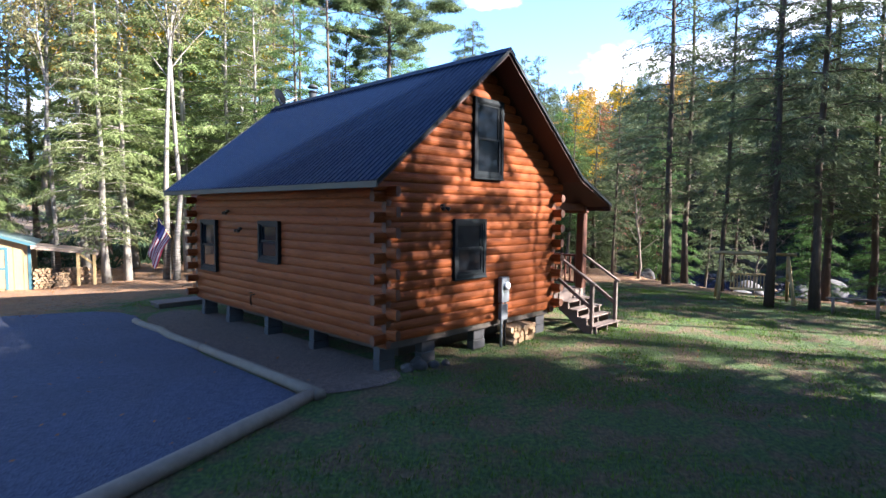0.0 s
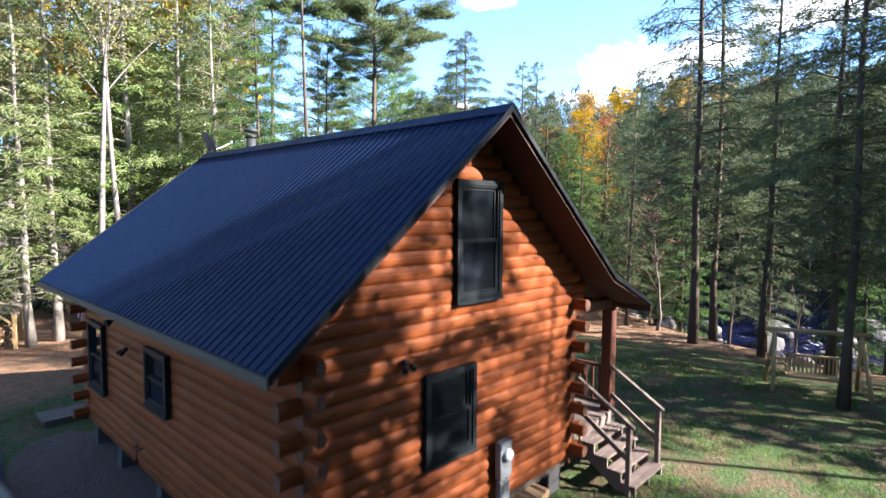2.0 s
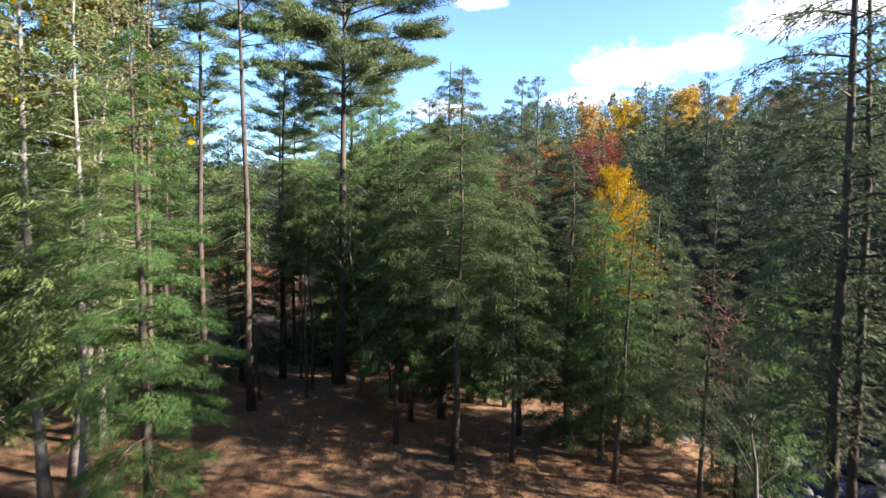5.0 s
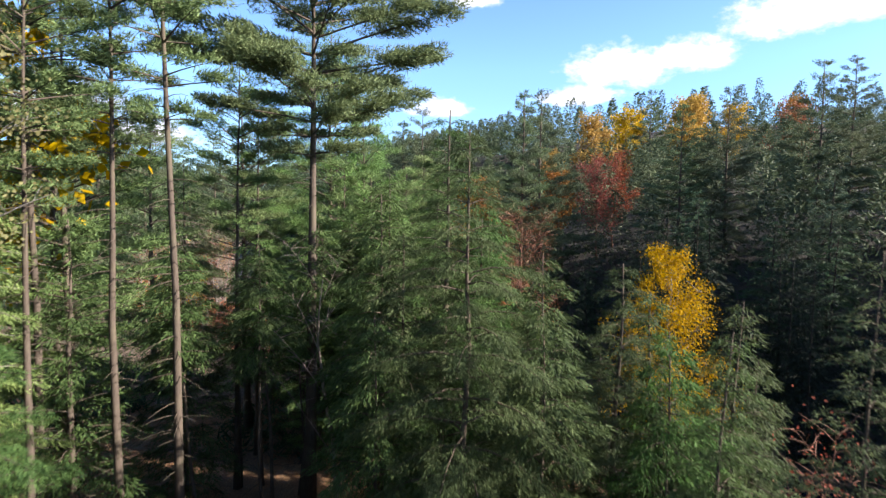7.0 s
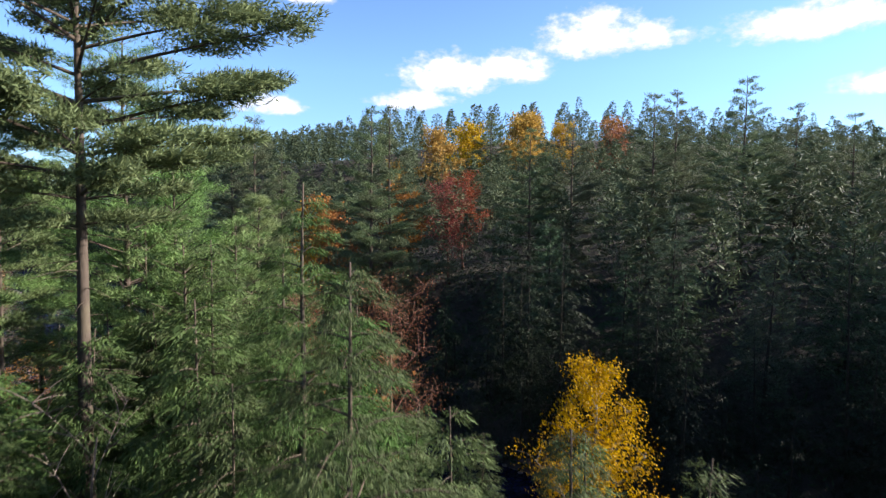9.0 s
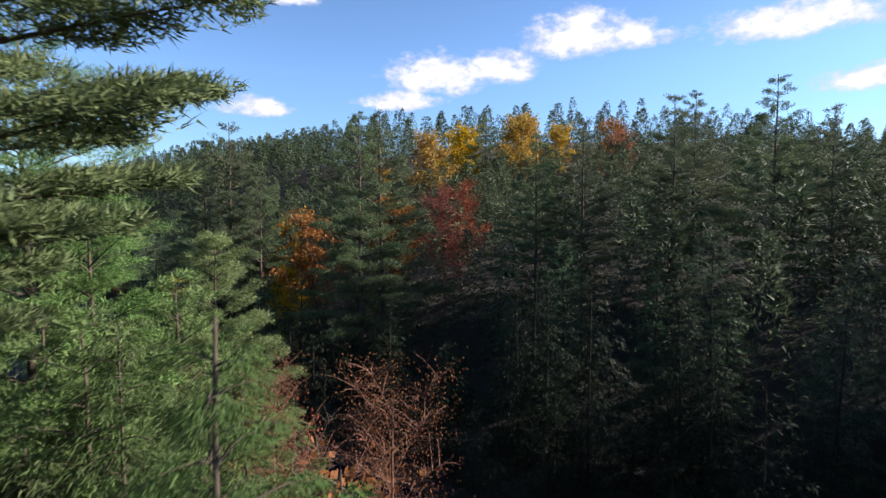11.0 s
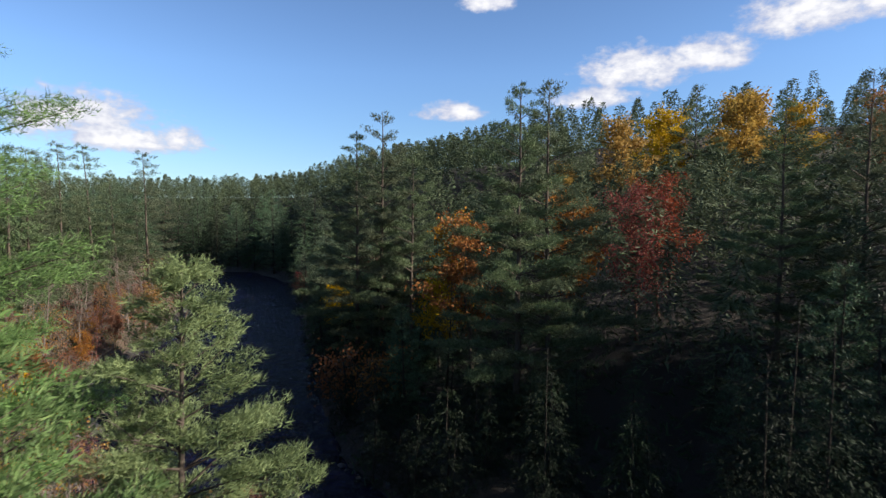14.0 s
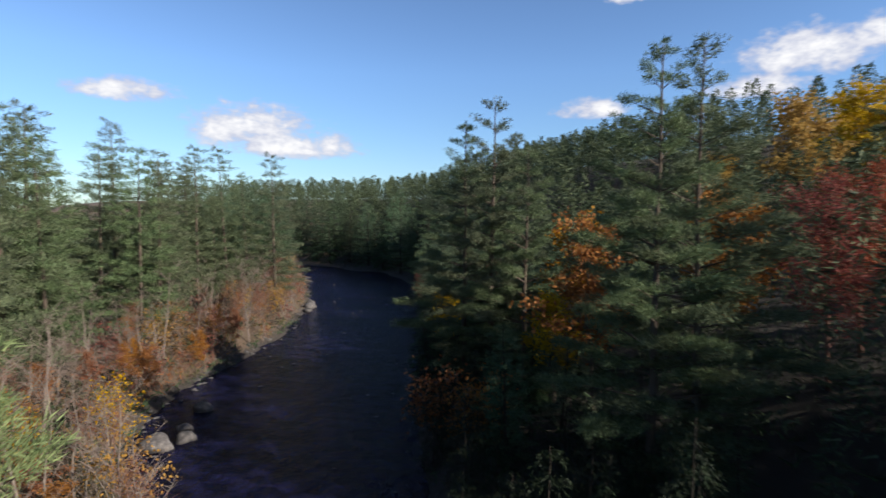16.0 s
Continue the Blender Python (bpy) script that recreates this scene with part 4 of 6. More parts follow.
# woods behind and left of the cabin
for i, (proto, x, y, s) in enumerate([
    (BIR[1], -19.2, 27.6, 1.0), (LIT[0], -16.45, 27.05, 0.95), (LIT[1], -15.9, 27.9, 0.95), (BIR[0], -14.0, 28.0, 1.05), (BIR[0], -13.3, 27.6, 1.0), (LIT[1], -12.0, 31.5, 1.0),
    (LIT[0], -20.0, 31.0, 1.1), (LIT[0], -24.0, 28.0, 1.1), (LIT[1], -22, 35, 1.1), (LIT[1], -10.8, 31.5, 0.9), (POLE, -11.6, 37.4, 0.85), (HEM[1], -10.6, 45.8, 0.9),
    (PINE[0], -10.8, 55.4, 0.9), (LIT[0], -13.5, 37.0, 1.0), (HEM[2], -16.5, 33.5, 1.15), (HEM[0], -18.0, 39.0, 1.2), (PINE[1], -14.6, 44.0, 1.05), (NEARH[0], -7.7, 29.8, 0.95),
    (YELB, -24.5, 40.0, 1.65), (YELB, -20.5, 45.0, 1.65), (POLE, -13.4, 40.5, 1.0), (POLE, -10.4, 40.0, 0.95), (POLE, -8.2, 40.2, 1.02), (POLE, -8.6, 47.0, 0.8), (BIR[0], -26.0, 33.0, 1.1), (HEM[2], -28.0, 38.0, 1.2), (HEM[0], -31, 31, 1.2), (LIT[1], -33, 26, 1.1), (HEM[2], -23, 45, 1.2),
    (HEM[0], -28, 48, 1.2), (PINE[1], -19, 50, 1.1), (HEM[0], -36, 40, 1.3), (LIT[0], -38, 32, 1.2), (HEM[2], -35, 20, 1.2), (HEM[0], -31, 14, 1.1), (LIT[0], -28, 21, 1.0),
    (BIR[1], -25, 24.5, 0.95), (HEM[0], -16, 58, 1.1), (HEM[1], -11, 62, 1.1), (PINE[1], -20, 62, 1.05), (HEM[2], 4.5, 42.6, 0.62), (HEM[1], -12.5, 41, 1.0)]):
    plant(proto, x, y, s, 137 * i, "woods round the clearing")

# unseen trees added on the sunny side of the lawn and behind, to shade it
for i, (x, y, s) in enumerate([(20, 1.5, 1.0), (25, 0.5, 1.0), (17.5, -2.5, 1.0), (15, -7, 0.9), (22, -5.5, 1.1), (28, -4, 1.0), (24, -11, 1.1), (19, -11, 1.0), (33, -2, 1.0), (9, -13, 1.0), (-6, -14, 1.0), (-16, -10, 1.0),
                               (-24, -4, 1.0), (30, -10, 1.0), (1.5, -13, 0.95), (17.5, 4.0, 0.85), (22.5, 3.8, 0.95), (24, 14.2, 0.9), (29, 13.5, 1.0), (13.5, -11, 0.9), (21, -16, 1.1), (-11, -13, 1.0), (5, -16, 1.0), (-30, 3, 1.1),
                               (12, 5.2, 0.9), (10.6, 6.2, 0.8), (18, 4.6, 0.95), (9.9, 2.7, 0.85), (11, 3.4, 1.0), (4.4, -3.4, 0.9), (2.2, -7.5, 1.0), (9, 1.8, 0.95), (6.9, 0.6, 0.85), (6.2, -2.8, 0.9), (16.5, -0.6, 1.0), (10.4, -1.0, 1.0), (14.5, 3.4, 0.9), (13, 0.8, 1.0), (8, -3, 1.0), (12, -4, 1.0), (10, -8, 1.0), (4.5, -6.5, 1.0), (-21, -12, 1.1), (26, -16, 1.1), (16, -15, 1.0), (36, -8, 1.1), (35, 3.0, 1.0), (29, 1.5, 1.0)]):
    plant(SHADE, x, y, s, 53 * i, "woods round the clearing")
# more out-of-view trees, placed to dapple the gable and shade lawn strips
plant(BANK[0], 15.6, 7.0, 1.3, 30, "woods round the clearing")
plant(BIR[1], 17.8, 9.3, 0.95, 100, "woods round the clearing")
plant(BIR[0], 19.0, 12.2, 0.8, 240, "woods round the clearing")
plant(HEM[1], 12.6, 8.8, 0.4, 10, "woods round the clearing")
plant(HEM[1], 15.0, 10.0, 0.42, 80, "woods round the clearing")
plant(BIR[0], 27.5, 7.4, 0.9, 40, "woods round the clearing")
plant(BIR[1], 21.5, 8.2, 0.8, 140, "woods round the clearing")
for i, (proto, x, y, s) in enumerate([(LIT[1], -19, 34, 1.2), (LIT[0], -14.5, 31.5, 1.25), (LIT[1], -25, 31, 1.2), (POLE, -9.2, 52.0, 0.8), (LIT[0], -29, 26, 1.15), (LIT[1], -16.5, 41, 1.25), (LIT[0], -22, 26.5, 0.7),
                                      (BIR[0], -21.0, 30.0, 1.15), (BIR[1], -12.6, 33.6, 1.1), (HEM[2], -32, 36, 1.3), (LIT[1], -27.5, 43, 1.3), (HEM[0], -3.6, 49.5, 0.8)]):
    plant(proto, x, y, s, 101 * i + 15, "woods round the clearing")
for i, (proto, x, y, s) in enumerate([(BARE, 10.6, 30.2, 0.75), (BARE, 18.8, 21.5, 0.8), (BARE, 15.6, 27.6, 0.7), (BARE, 17.2, 20.0, 0.6), (HEM[1], 17.8, 27.0, 0.6), (HEM[1], 19.8, 24.6, 0.7), (HEM[1], 22.6, 22.6, 0.75), (HEM[2], 16.2, 23.6, 0.9),
                                      (HEM[1], 24.5, 19.5, 0.8), (HEM[1], 11.6, 32.8, 0.5)]):
    plant(proto, x, y, s, 91 * i, "conifers on the lawn edge")


def scatter(seed, region, step, keep, choose, group):
    """Trees on a loose grid inside region(x, y)."""
    r = Rand(seed)
    (x0, x1), (y0, y1), test = region
    spots = [(x + r.u(-0.42, 0.42) * step, y + r.u(-0.42, 0.42) * step) for x in np.arange(x0, x1, step) for y in np.arange(y0, y1, step)]
    a = np.array(spots)
    ok = test(a[:, 0], a[:, 1])
    for (x, y), good in zip(spots, ok):
        if good and r.u(0, 1) < keep:
            proto, s = choose(r, x, y)
            plant(proto, x, y, s, r.u(0, 360), group, (r.n(1.2), r.n(1.2)), 0.25)


def right_side(lo, hi):
    def test(x, y):
        dr = away(LINE_R, x, y)
        return inside(NORTH_SIDE, x, y) & ~inside(RIVER_LOOP, x, y) & (dr > lo) & (dr < hi)
    return test


def left_side(lo, hi):
    def test(x, y):
        dl = away(LINE_L, x, y)
        return ~inside(NORTH_SIDE, x, y) & ~inside(RIVER_LOOP, x, y) & (dl > lo) & (dl < hi)
    return test


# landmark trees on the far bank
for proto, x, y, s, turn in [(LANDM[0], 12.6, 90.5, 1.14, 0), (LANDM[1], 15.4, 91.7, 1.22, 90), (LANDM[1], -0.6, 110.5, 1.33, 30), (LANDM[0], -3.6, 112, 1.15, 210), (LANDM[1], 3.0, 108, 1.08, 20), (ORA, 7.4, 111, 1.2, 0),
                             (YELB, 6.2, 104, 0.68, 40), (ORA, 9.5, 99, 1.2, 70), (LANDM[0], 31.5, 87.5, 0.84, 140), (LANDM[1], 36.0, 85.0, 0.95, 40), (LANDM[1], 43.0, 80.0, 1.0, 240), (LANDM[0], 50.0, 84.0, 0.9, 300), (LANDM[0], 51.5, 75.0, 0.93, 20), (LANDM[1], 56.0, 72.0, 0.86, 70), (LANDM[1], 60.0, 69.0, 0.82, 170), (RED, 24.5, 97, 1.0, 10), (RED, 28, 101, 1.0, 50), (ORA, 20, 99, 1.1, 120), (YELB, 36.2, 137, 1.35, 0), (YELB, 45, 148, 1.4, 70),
                             (YELB, 56, 140, 1.4, 140), (YELB, 62, 150, 1.5, 200), (YELB, 72, 150, 1.2, 30), (YELB, 30, 150, 1.0, 10), (LANDM[1], 47.4, 136, 1.1, 60), (ORA, 80, 140, 1.4, 0), (ORA, 66, 118, 1.2, 0),
                             (YELB, 50, 158, 1.2, 111), (BARE, 70, 96, 1.8, 0), (YELB, -8, 122, 0.6, 40), (BUSHO, -4.5, 101, 2.0, 0), (BUSHO, 0, 96.5, 1.8, 40)]:
    plant(proto, x, y, s, turn, "autumn trees on the far bank")

def bank_tree(r, x, y):
    """Which conifer grows where on the far bank, and how large."""
    # tall trees mostly out of view, added to shade the river and far bank
    if x > 27 and y < 25 + 0.62 * x:
        return TALLC, r.u(0.7, 1.05)
    low = 0.68 if 78 < y < 106 and x < 27 else 1.0
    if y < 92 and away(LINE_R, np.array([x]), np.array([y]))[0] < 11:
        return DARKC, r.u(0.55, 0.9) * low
    return (FARC[int(r.u(0, 3))] if r.u(0, 1) < 0.97 or y < 80 else RED), r.u(0.55, 0.9) * low


scatter(5, ((-40, 80), (36, 190), right_side(0.8, 19)), 5.3, 0.95, bank_tree, "wooded far bank")
# further unseen slope trees, added to close sun leaks onto the bank
scatter(12, ((30, 92), (26, 84), lambda x, y: right_side(12, 55)(x, y) & (y < 22 + 0.6 * x)), 6.0, 0.95, lambda r, x, y: (TALLC, r.u(0.75, 1.0)), "wooded far bank")
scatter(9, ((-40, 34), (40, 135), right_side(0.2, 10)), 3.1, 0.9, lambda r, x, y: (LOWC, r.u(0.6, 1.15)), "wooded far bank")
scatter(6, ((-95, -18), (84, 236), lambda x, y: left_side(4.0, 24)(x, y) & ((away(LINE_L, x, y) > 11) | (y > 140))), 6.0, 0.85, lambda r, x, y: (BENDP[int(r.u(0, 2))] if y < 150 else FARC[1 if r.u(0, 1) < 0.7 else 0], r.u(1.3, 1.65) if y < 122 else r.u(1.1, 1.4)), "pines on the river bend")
scatter(7, ((-66, 6), (60, 190), left_side(0.6, 11.0)), 2.6, 0.9, lambda r, x, y: [(BARE, r.u(0.9, 1.45)), (BUSHY, r.u(0.8, 1.9)), (BARE, r.u(0.8, 1.3)), (RUST, r.u(0.7, 1.2)), (RUSTT, r.u(0.4, 0.62)), (BARE, r.u(0.5, 0.9)), (BUSH, r.u(0.8, 1.5)), (ORA, r.u(0.28, 0.45)), (LOWC, r.u(0.5, 1.0))][int(r.u(0, 9))], "shore thicket")
scatter(8, ((-130, -8), (190, 300), right_side(1, 18)), 6.5, 0.9, lambda r, x, y: (FARC[int(r.u(0, 3))], r.u(1.0, 1.4)), "wooded far bank")


def far_woods():
    """The wooded hills beyond, each crown built of many sprays, as one mass."""
    r = Rand(99)
    pts = []
    for lo, hi, step, x0, x1, y0, y1 in ((16, 80, 6.0, -190, 150, -20, 330), (80, 260, 10.0, -260, 330, -60, 480)):
        g = np.array([(x + r.u(-0.45, 0.45) * step, y + r.u(-0.45, 0.45) * step) for x in np.arange(x0, x1, step) for y in np.arange(y0, y1, step)])
        g = g[right_side(lo, hi)(g[:, 0], g[:, 1])]
        g = g[(g[:, 1] > 0.15 * g[:, 0]) if lo < 50 else (g[:, 1] > 18 + 0.55 * g[:, 0])]
        pts.append(g)
    g = np.array([(x + r.u(-4, 4), y + r.u(-4, 4)) for x in np.arange(-300, -30, 9.0) for y in np.arange(60, 330, 9.0)])
    pts.append(g[left_side(20, 120)(g[:, 0], g[:, 1])])
    pts = np.concatenate(pts)
    z0 = land(pts[:, 0], pts[:, 1])
    vs = []
    for (x, y), z in zip(pts, z0):
        pine = r.u(0, 1) < 0.45
        H, R = r.u(11.5, 15.5), r.u(2.8, 4.2)
        close = math.hypot(x - 8, y - 55) < 115
        m = 680 if close else 320
        t = r.u(0.02, 1, m) ** (0.8 if pine else 1.0)
        rad = R * ((1 - t ** 2.2) * (0.6 + 0.5 * np.sin(t * 24 + r.u(0, 6)) ** 2) if pine else (1 - t ** 1.5) ** 0.75) * r.u(0.6, 1.05, m) + 0.12
        a = r.u(0, 6.283, m)
        ray = np.stack([np.cos(a), np.sin(a), np.zeros(m)], 1)
        p = np.array([x, y, z]) + ray * (rad * 0.8)[:, None]
        p[:, 2] += H * (0.12 + 0.88 * t)
        d = unit(ray * 0.8 + r.n(0.45, (m, 3)) + np.array([0, 0, 0.35 if pine else -0.25]))
        side = unit(np.cross(d, unit(ray * 0.7 + np.array([0, 0, 0.65]) + r.n(0.4, (m, 3)))))
        v, f = blades(p, d, side, r.u(0.45, 0.95, m) if close else r.u(0.6, 1.2, m), r.u(0.05, 0.11, m) if close else r.u(0.1, 0.2, m))
        vs.append(v)
    v = np.concatenate(vs)
    f = np.arange(len(v)).reshape(-1, 3)
    ob = new("far_woods", leaf_mesh("far_woods", v, f, M["hill"]))
    tagged(ob, "dark conifer woods covering the hills across the river", "woods", kind="stuff")


far_woods()


def undergrowth():
    """Low dark brush and ferns under the trees of the far bank and the near woods."""
    r = Rand(77)
    n = 9000
    p = np.concatenate([np.stack([r.u(-45, 75, n), r.u(38, 200, n)], 1), np.stack([r.u(-36, 20, n // 3), r.u(26, 66, n // 3)], 1)])
    wet = inside(RIVER_LOOP, p[:, 0], p[:, 1])
    far = inside(NORTH_SIDE, p[:, 0], p[:, 1]) & (away(LINE_R, p[:, 0], p[:, 1]) < 30)
    near = ~inside(NORTH_SIDE, p[:, 0], p[:, 1]) & (((p[:, 1] > 52) & (p[:, 0] > -12)) | (p[:, 0] < -19)) & (p[:, 1] > 31)
    p = p[~wet & (far | near)]
    k = 7
    c = np.repeat(np.column_stack([p, land(p[:, 0], p[:, 1]) - 0.05]), k, 0) + np.column_stack([r.n(0.5, (len(p) * k, 2)), np.zeros(len(p) * k)])
    m = len(c)
    d = unit(np.column_stack([r.n(0.8, (m, 2)), r.u(0.3, 1.0, m)]))
    side = unit(np.cross(d, r.n(1, (m, 3))))
    v, f = blades(c, d, side, r.u(0.4, 1.2, m), r.u(0.04, 0.13, m))
    ob = new("undergrowth", leaf_mesh("undergrowth", v, f, M["far_green"]))
    tagged(ob, "dark low brush and ferns under the trees", "undergrowth", kind="stuff")


undergrowth()


r_slim = Rand(61)
for k in range(26):
    plant(SAPL[k % 2], r_slim.u(-8.5, 5.0), r_slim.u(41.5, 52.0), r_slim.u(0.7, 1.1), r_slim.u(0, 360), "slim trunks on the bank", (r_slim.n(2.0), r_slim.n(2.0)))


def shore_brush(name, seed, n, mat, tall, wide, label):
    """Thickets of brush along the near shore beyond the point."""
    r = Rand(seed)
    k = r.g.integers(95, 200, n)
    q = LINE_L[k] + (LINE_L[k + 1] - LINE_L[k]) * r.u(0, 1, n)[:, None]
    d = unit(LINE_L[k + 1] - LINE_L[k])
    p = q + np.stack([d[:, 1], -d[:, 0]], 1) * r.u(-9.0, 9.0, n)[:, None]
    good = ~inside(RIVER_LOOP, p[:, 0], p[:, 1]) & ~inside(NORTH_SIDE, p[:, 0], p[:, 1]) & (away(LINE_L, p[:, 0], p[:, 1]) > 0.8) & (p[:, 1] > 62)
    p = p[good]
    m = 14
    h = np.repeat(r.u(0.5, 1.0, len(p)) * tall, m)
    c = np.repeat(np.column_stack([p, land(p[:, 0], p[:, 1])]), m, 0)
    c = c + np.column_stack([r.n(0.55, (len(c), 2)), r.u(0, 1, len(c)) * h])
    d3 = unit(np.column_stack([r.n(0.6, (len(c), 2)), r.u(0.1, 1.0, len(c))]))
    side = unit(np.cross(d3, r.n(1, (len(c), 3))))
    v, f = blades(c, d3, side, r.u(0.4, 1.1, len(c)), r.u(0.5, 1.0, len(c)) * wide)
    ob = new(name, leaf_mesh(name, v, f, mat))
    tagged(ob, label, "brush", kind="stuff")


shore_brush("bare_brush", 81, 5200, M["twig"], 6.0, 0.026, "grey leafless brush along the river shore")
shore_brush("yellow_brush", 84, 420, M["yellow"], 2.8, 0.08, "golden yellow brush along the river shore")
shore_brush("rust_brush", 82, 520, M["orange"], 2.6, 0.08, "rust-orange autumn brush along the river shore")
shore_brush("olive_brush", 83, 1100, M["olive"], 2.0, 0.09, "olive and yellow brush along the river shore")

# ---------------------------------------------------------------- the cabin
CAB = pose(-0.95, 10.48, 0, 0, 0, 46.26)
W, LEN = 5.51, 8.55            # gable width and side length
Z0, COURSE, ROWS_LOW = 0.60, 0.187, 15
RIDGE, EAVE_Z, SLOPE = 6.39, 3.56, 0.81
V0, V1 = -0.66, 8.87           # roof ends
cabin = thing("log_cabin", CAB, "log cabin in red-brown stain with blue metal roof", "cabin")

LOG_PROFILE = [(0.0, 0.0), (-0.030, 0.010), (-0.066, 0.045), (-0.080, 0.094), (-0.066, 0.142), (-0.030, 0.177), (0.0, 0.187)]


def log_mesh(a, b, belly=1.0):
    """A half-round log from x = a to b, flat side at y = 0, belly towards -y; tails past the walls are whole rounds."""
    verts, faces, idx = [], [], []
    prof = LOG_PROFILE + [(0.075, 0.187), (0.105, 0.094), (0.075, 0.0)]
    k = len(prof)
    steps = max(2, int((b - a) / 0.8) + 1)
    for i in range(steps + 1):
        x = a + (b - a) * i / steps
        for y, z in prof:
            verts.append((x, (y if y > 0 else y * belly) + 0.004 * math.sin(x * 5 + z * 9), z))
    for i in range(steps):
        for j in range(k):
            q = (j + 1) % k
            faces.append((i * k + q, i * k + j, (i + 1) * k + j, (i + 1) * k + q))
            idx.append(0)
    faces += [tuple(range(k)), tuple(range(steps * k, steps * k + k))[::-1]]
    idx += [1, 1]
    return mesh_of("log", verts, faces, [M["log"], M["log_end"]], False, idx)


def roof_under(u):
    """Underside of the roof over the front wall."""
    mid = W / 2
    if u <= mid:
        return EAVE_Z + (u + 0.74) * SLOPE - 0.19
    return RIDGE - (u - mid) * SLOPE - 0.19 if u < 5.79 else 3.94 - (u - 5.79) * 0.425 - 0.19


F, S = Z0, Z0 - COURSE / 2       # course joints of the gable and of the side walls
WINDOWS_FRONT = [(2.33, 3.31, F + 17 * COURSE, F + 26 * COURSE), (1.75, 2.75, F + 6 * COURSE - 0.06, F + 12 * COURSE + 0.06)]
WINDOWS_SIDE = [(7.04, 8.03, S + 5 * COURSE - 0.05, S + 12 * COURSE + 0.03), (3.71, 4.67, S + 7 * COURSE + 0.02, S + 12 * COURSE + 0.05)]


def gaps(a, b, z, windows):
    """The stretches of a course from a to b that no window cuts."""
    out = [(a, b)]
    for w0, w1, s0, s1 in windows:
        if z + COURSE * 0.5 > s0 and z + COURSE * 0.5 < s1:
            out = [p for lo, hi in out for p in ((lo, min(hi, w0 + 0.02)), (max(lo, w1 - 0.02), hi)) if p[1] - p[0] > 0.05]
    return out


def front_wall():
    bm = bmesh.new()
    mid = W / 2
    # backing behind the logs, in slabs round the windows
    for w0, w1, s0, s1, in ((0.06, 1.75, Z0, 3.3), (2.75, W - 0.06, Z0, 3.3), (1.75, 2.75, Z0, 1.65), (1.75, 2.75, 2.92, 3.3), (0.9, 2.33, 3.3, 3.81), (3.31, 4.6, 3.3, 3.81), (2.33, 3.31, 3.3, 3.81),
                            (1.1, 2.33, 3.81, 4.4), (3.31, 4.4, 3.81, 4.4), (1.7, 2.33, 4.4, 5.0), (3.31, 3.75, 4.4, 5.0), (2.33, 3.31, 5.46, 5.6)):
        add_box(bm, w0, w1, 0.1, 0.2, s0, s1)
    wall = part("wall", bm, M["dark_gap"], cabin)
    row = 0
    while True:
        z = Z0 + row * COURSE
        if z > 6.0:
            break
        if row < ROWS_LOW:
            tail = 0.30 if row % 2 == 0 else 0.02
            a, b = -tail, W + (0.34 if row % 2 == 0 else 0.05)
        else:
            lo, hi = z + COURSE * 0.3, z + COURSE
            a = max(0.0 - 0.25, (lo + 0.19 - EAVE_Z) / SLOPE - 0.74)
            b = min(5.9, mid + (RIDGE - 0.19 - lo) / SLOPE)
            if row in (ROWS_LOW,):
                a, b = -0.30, min(b, W + 0.3)
        if b - a > 0.15:
            for lo, hi in gaps(a, b, z, WINDOWS_FRONT):
                ob = part("log", log_mesh(lo, hi, 0.45), None, wall)
                ob.location = (0, 0.0, z)
        row += 1
    return wall


def side_wall(u, name, windows, flip, tails=True):
    bm = bmesh.new()
    s = 1 if not flip else -1
    lo_u, hi_u = sorted((u + s * 0.1, u + s * 0.2))
    cuts = sorted(windows)
    v = 0.06
    for w0, w1, s0, s1 in cuts:
        add_box(bm, lo_u, hi_u, v, w0, Z0, 3.45)
        add_box(bm, lo_u, hi_u, w0, w1, Z0, s0)
        add_box(bm, lo_u, hi_u, w0, w1, s1, 3.45)
        v = w1
    add_box(bm, lo_u, hi_u, v, LEN - 0.06, Z0, 3.45)
    wall = part("wall", bm, M["dark_gap"], cabin)
    for row in range(ROWS_LOW + 1):
        z = Z0 + row * COURSE - COURSE * 0.5
        tail = 0.30 if row % 2 == 1 else 0.03
        for lo, hi in gaps(-tail, LEN + tail, z, windows):
            # half a course lower than the gable logs, so that the corners interlock
            ob = part("log", log_mesh(-hi, -lo, 0.26) if not flip else log_mesh(lo, hi), None, wall)
            ob.matrix_basis = pose(u, 0, z, 0, 0, -90) if not flip else pose(u, 0, z, 0, 0, 90)
    return wall


front_wall()
side_wall(0.0, "wall", WINDOWS_SIDE, False)
side_wall(W, "wall", [(3.4, 4.35, 0.95, 3.0), (5.6, 6.6, 1.6, 2.8)], True)


def back_wall():
    bm = bmesh.new()
    add_box(bm, 0.06, W - 0.06, LEN - 0.12, LEN, Z0, 3.4)
    vs = [bm.verts.new(p) for p in ((0.0, LEN, 3.4), (W, LEN, 3.4), (W / 2, LEN, 5.9), (0.0, LEN - 0.12, 3.4), (W, LEN - 0.12, 3.4), (W / 2, LEN - 0.12, 5.9))]
    for f in ((0, 1, 2), (5, 4, 3), (0, 2, 5, 3), (1, 4, 5, 2), (0, 3, 4, 1)):
        bm.faces.new([vs[i] for i in f])
    wall = part("wall", bm, M["log"], cabin)
    for row in range(ROWS_LOW):
        ob = part("log", log_mesh(-W - (0.3 if row % 2 == 0 else 0.02), 0.3 if row % 2 == 0 else 0.02), None, wall)
        ob.matrix_basis = pose(0, LEN, Z0 + row * COURSE, 0, 0, 180)


back_wall()


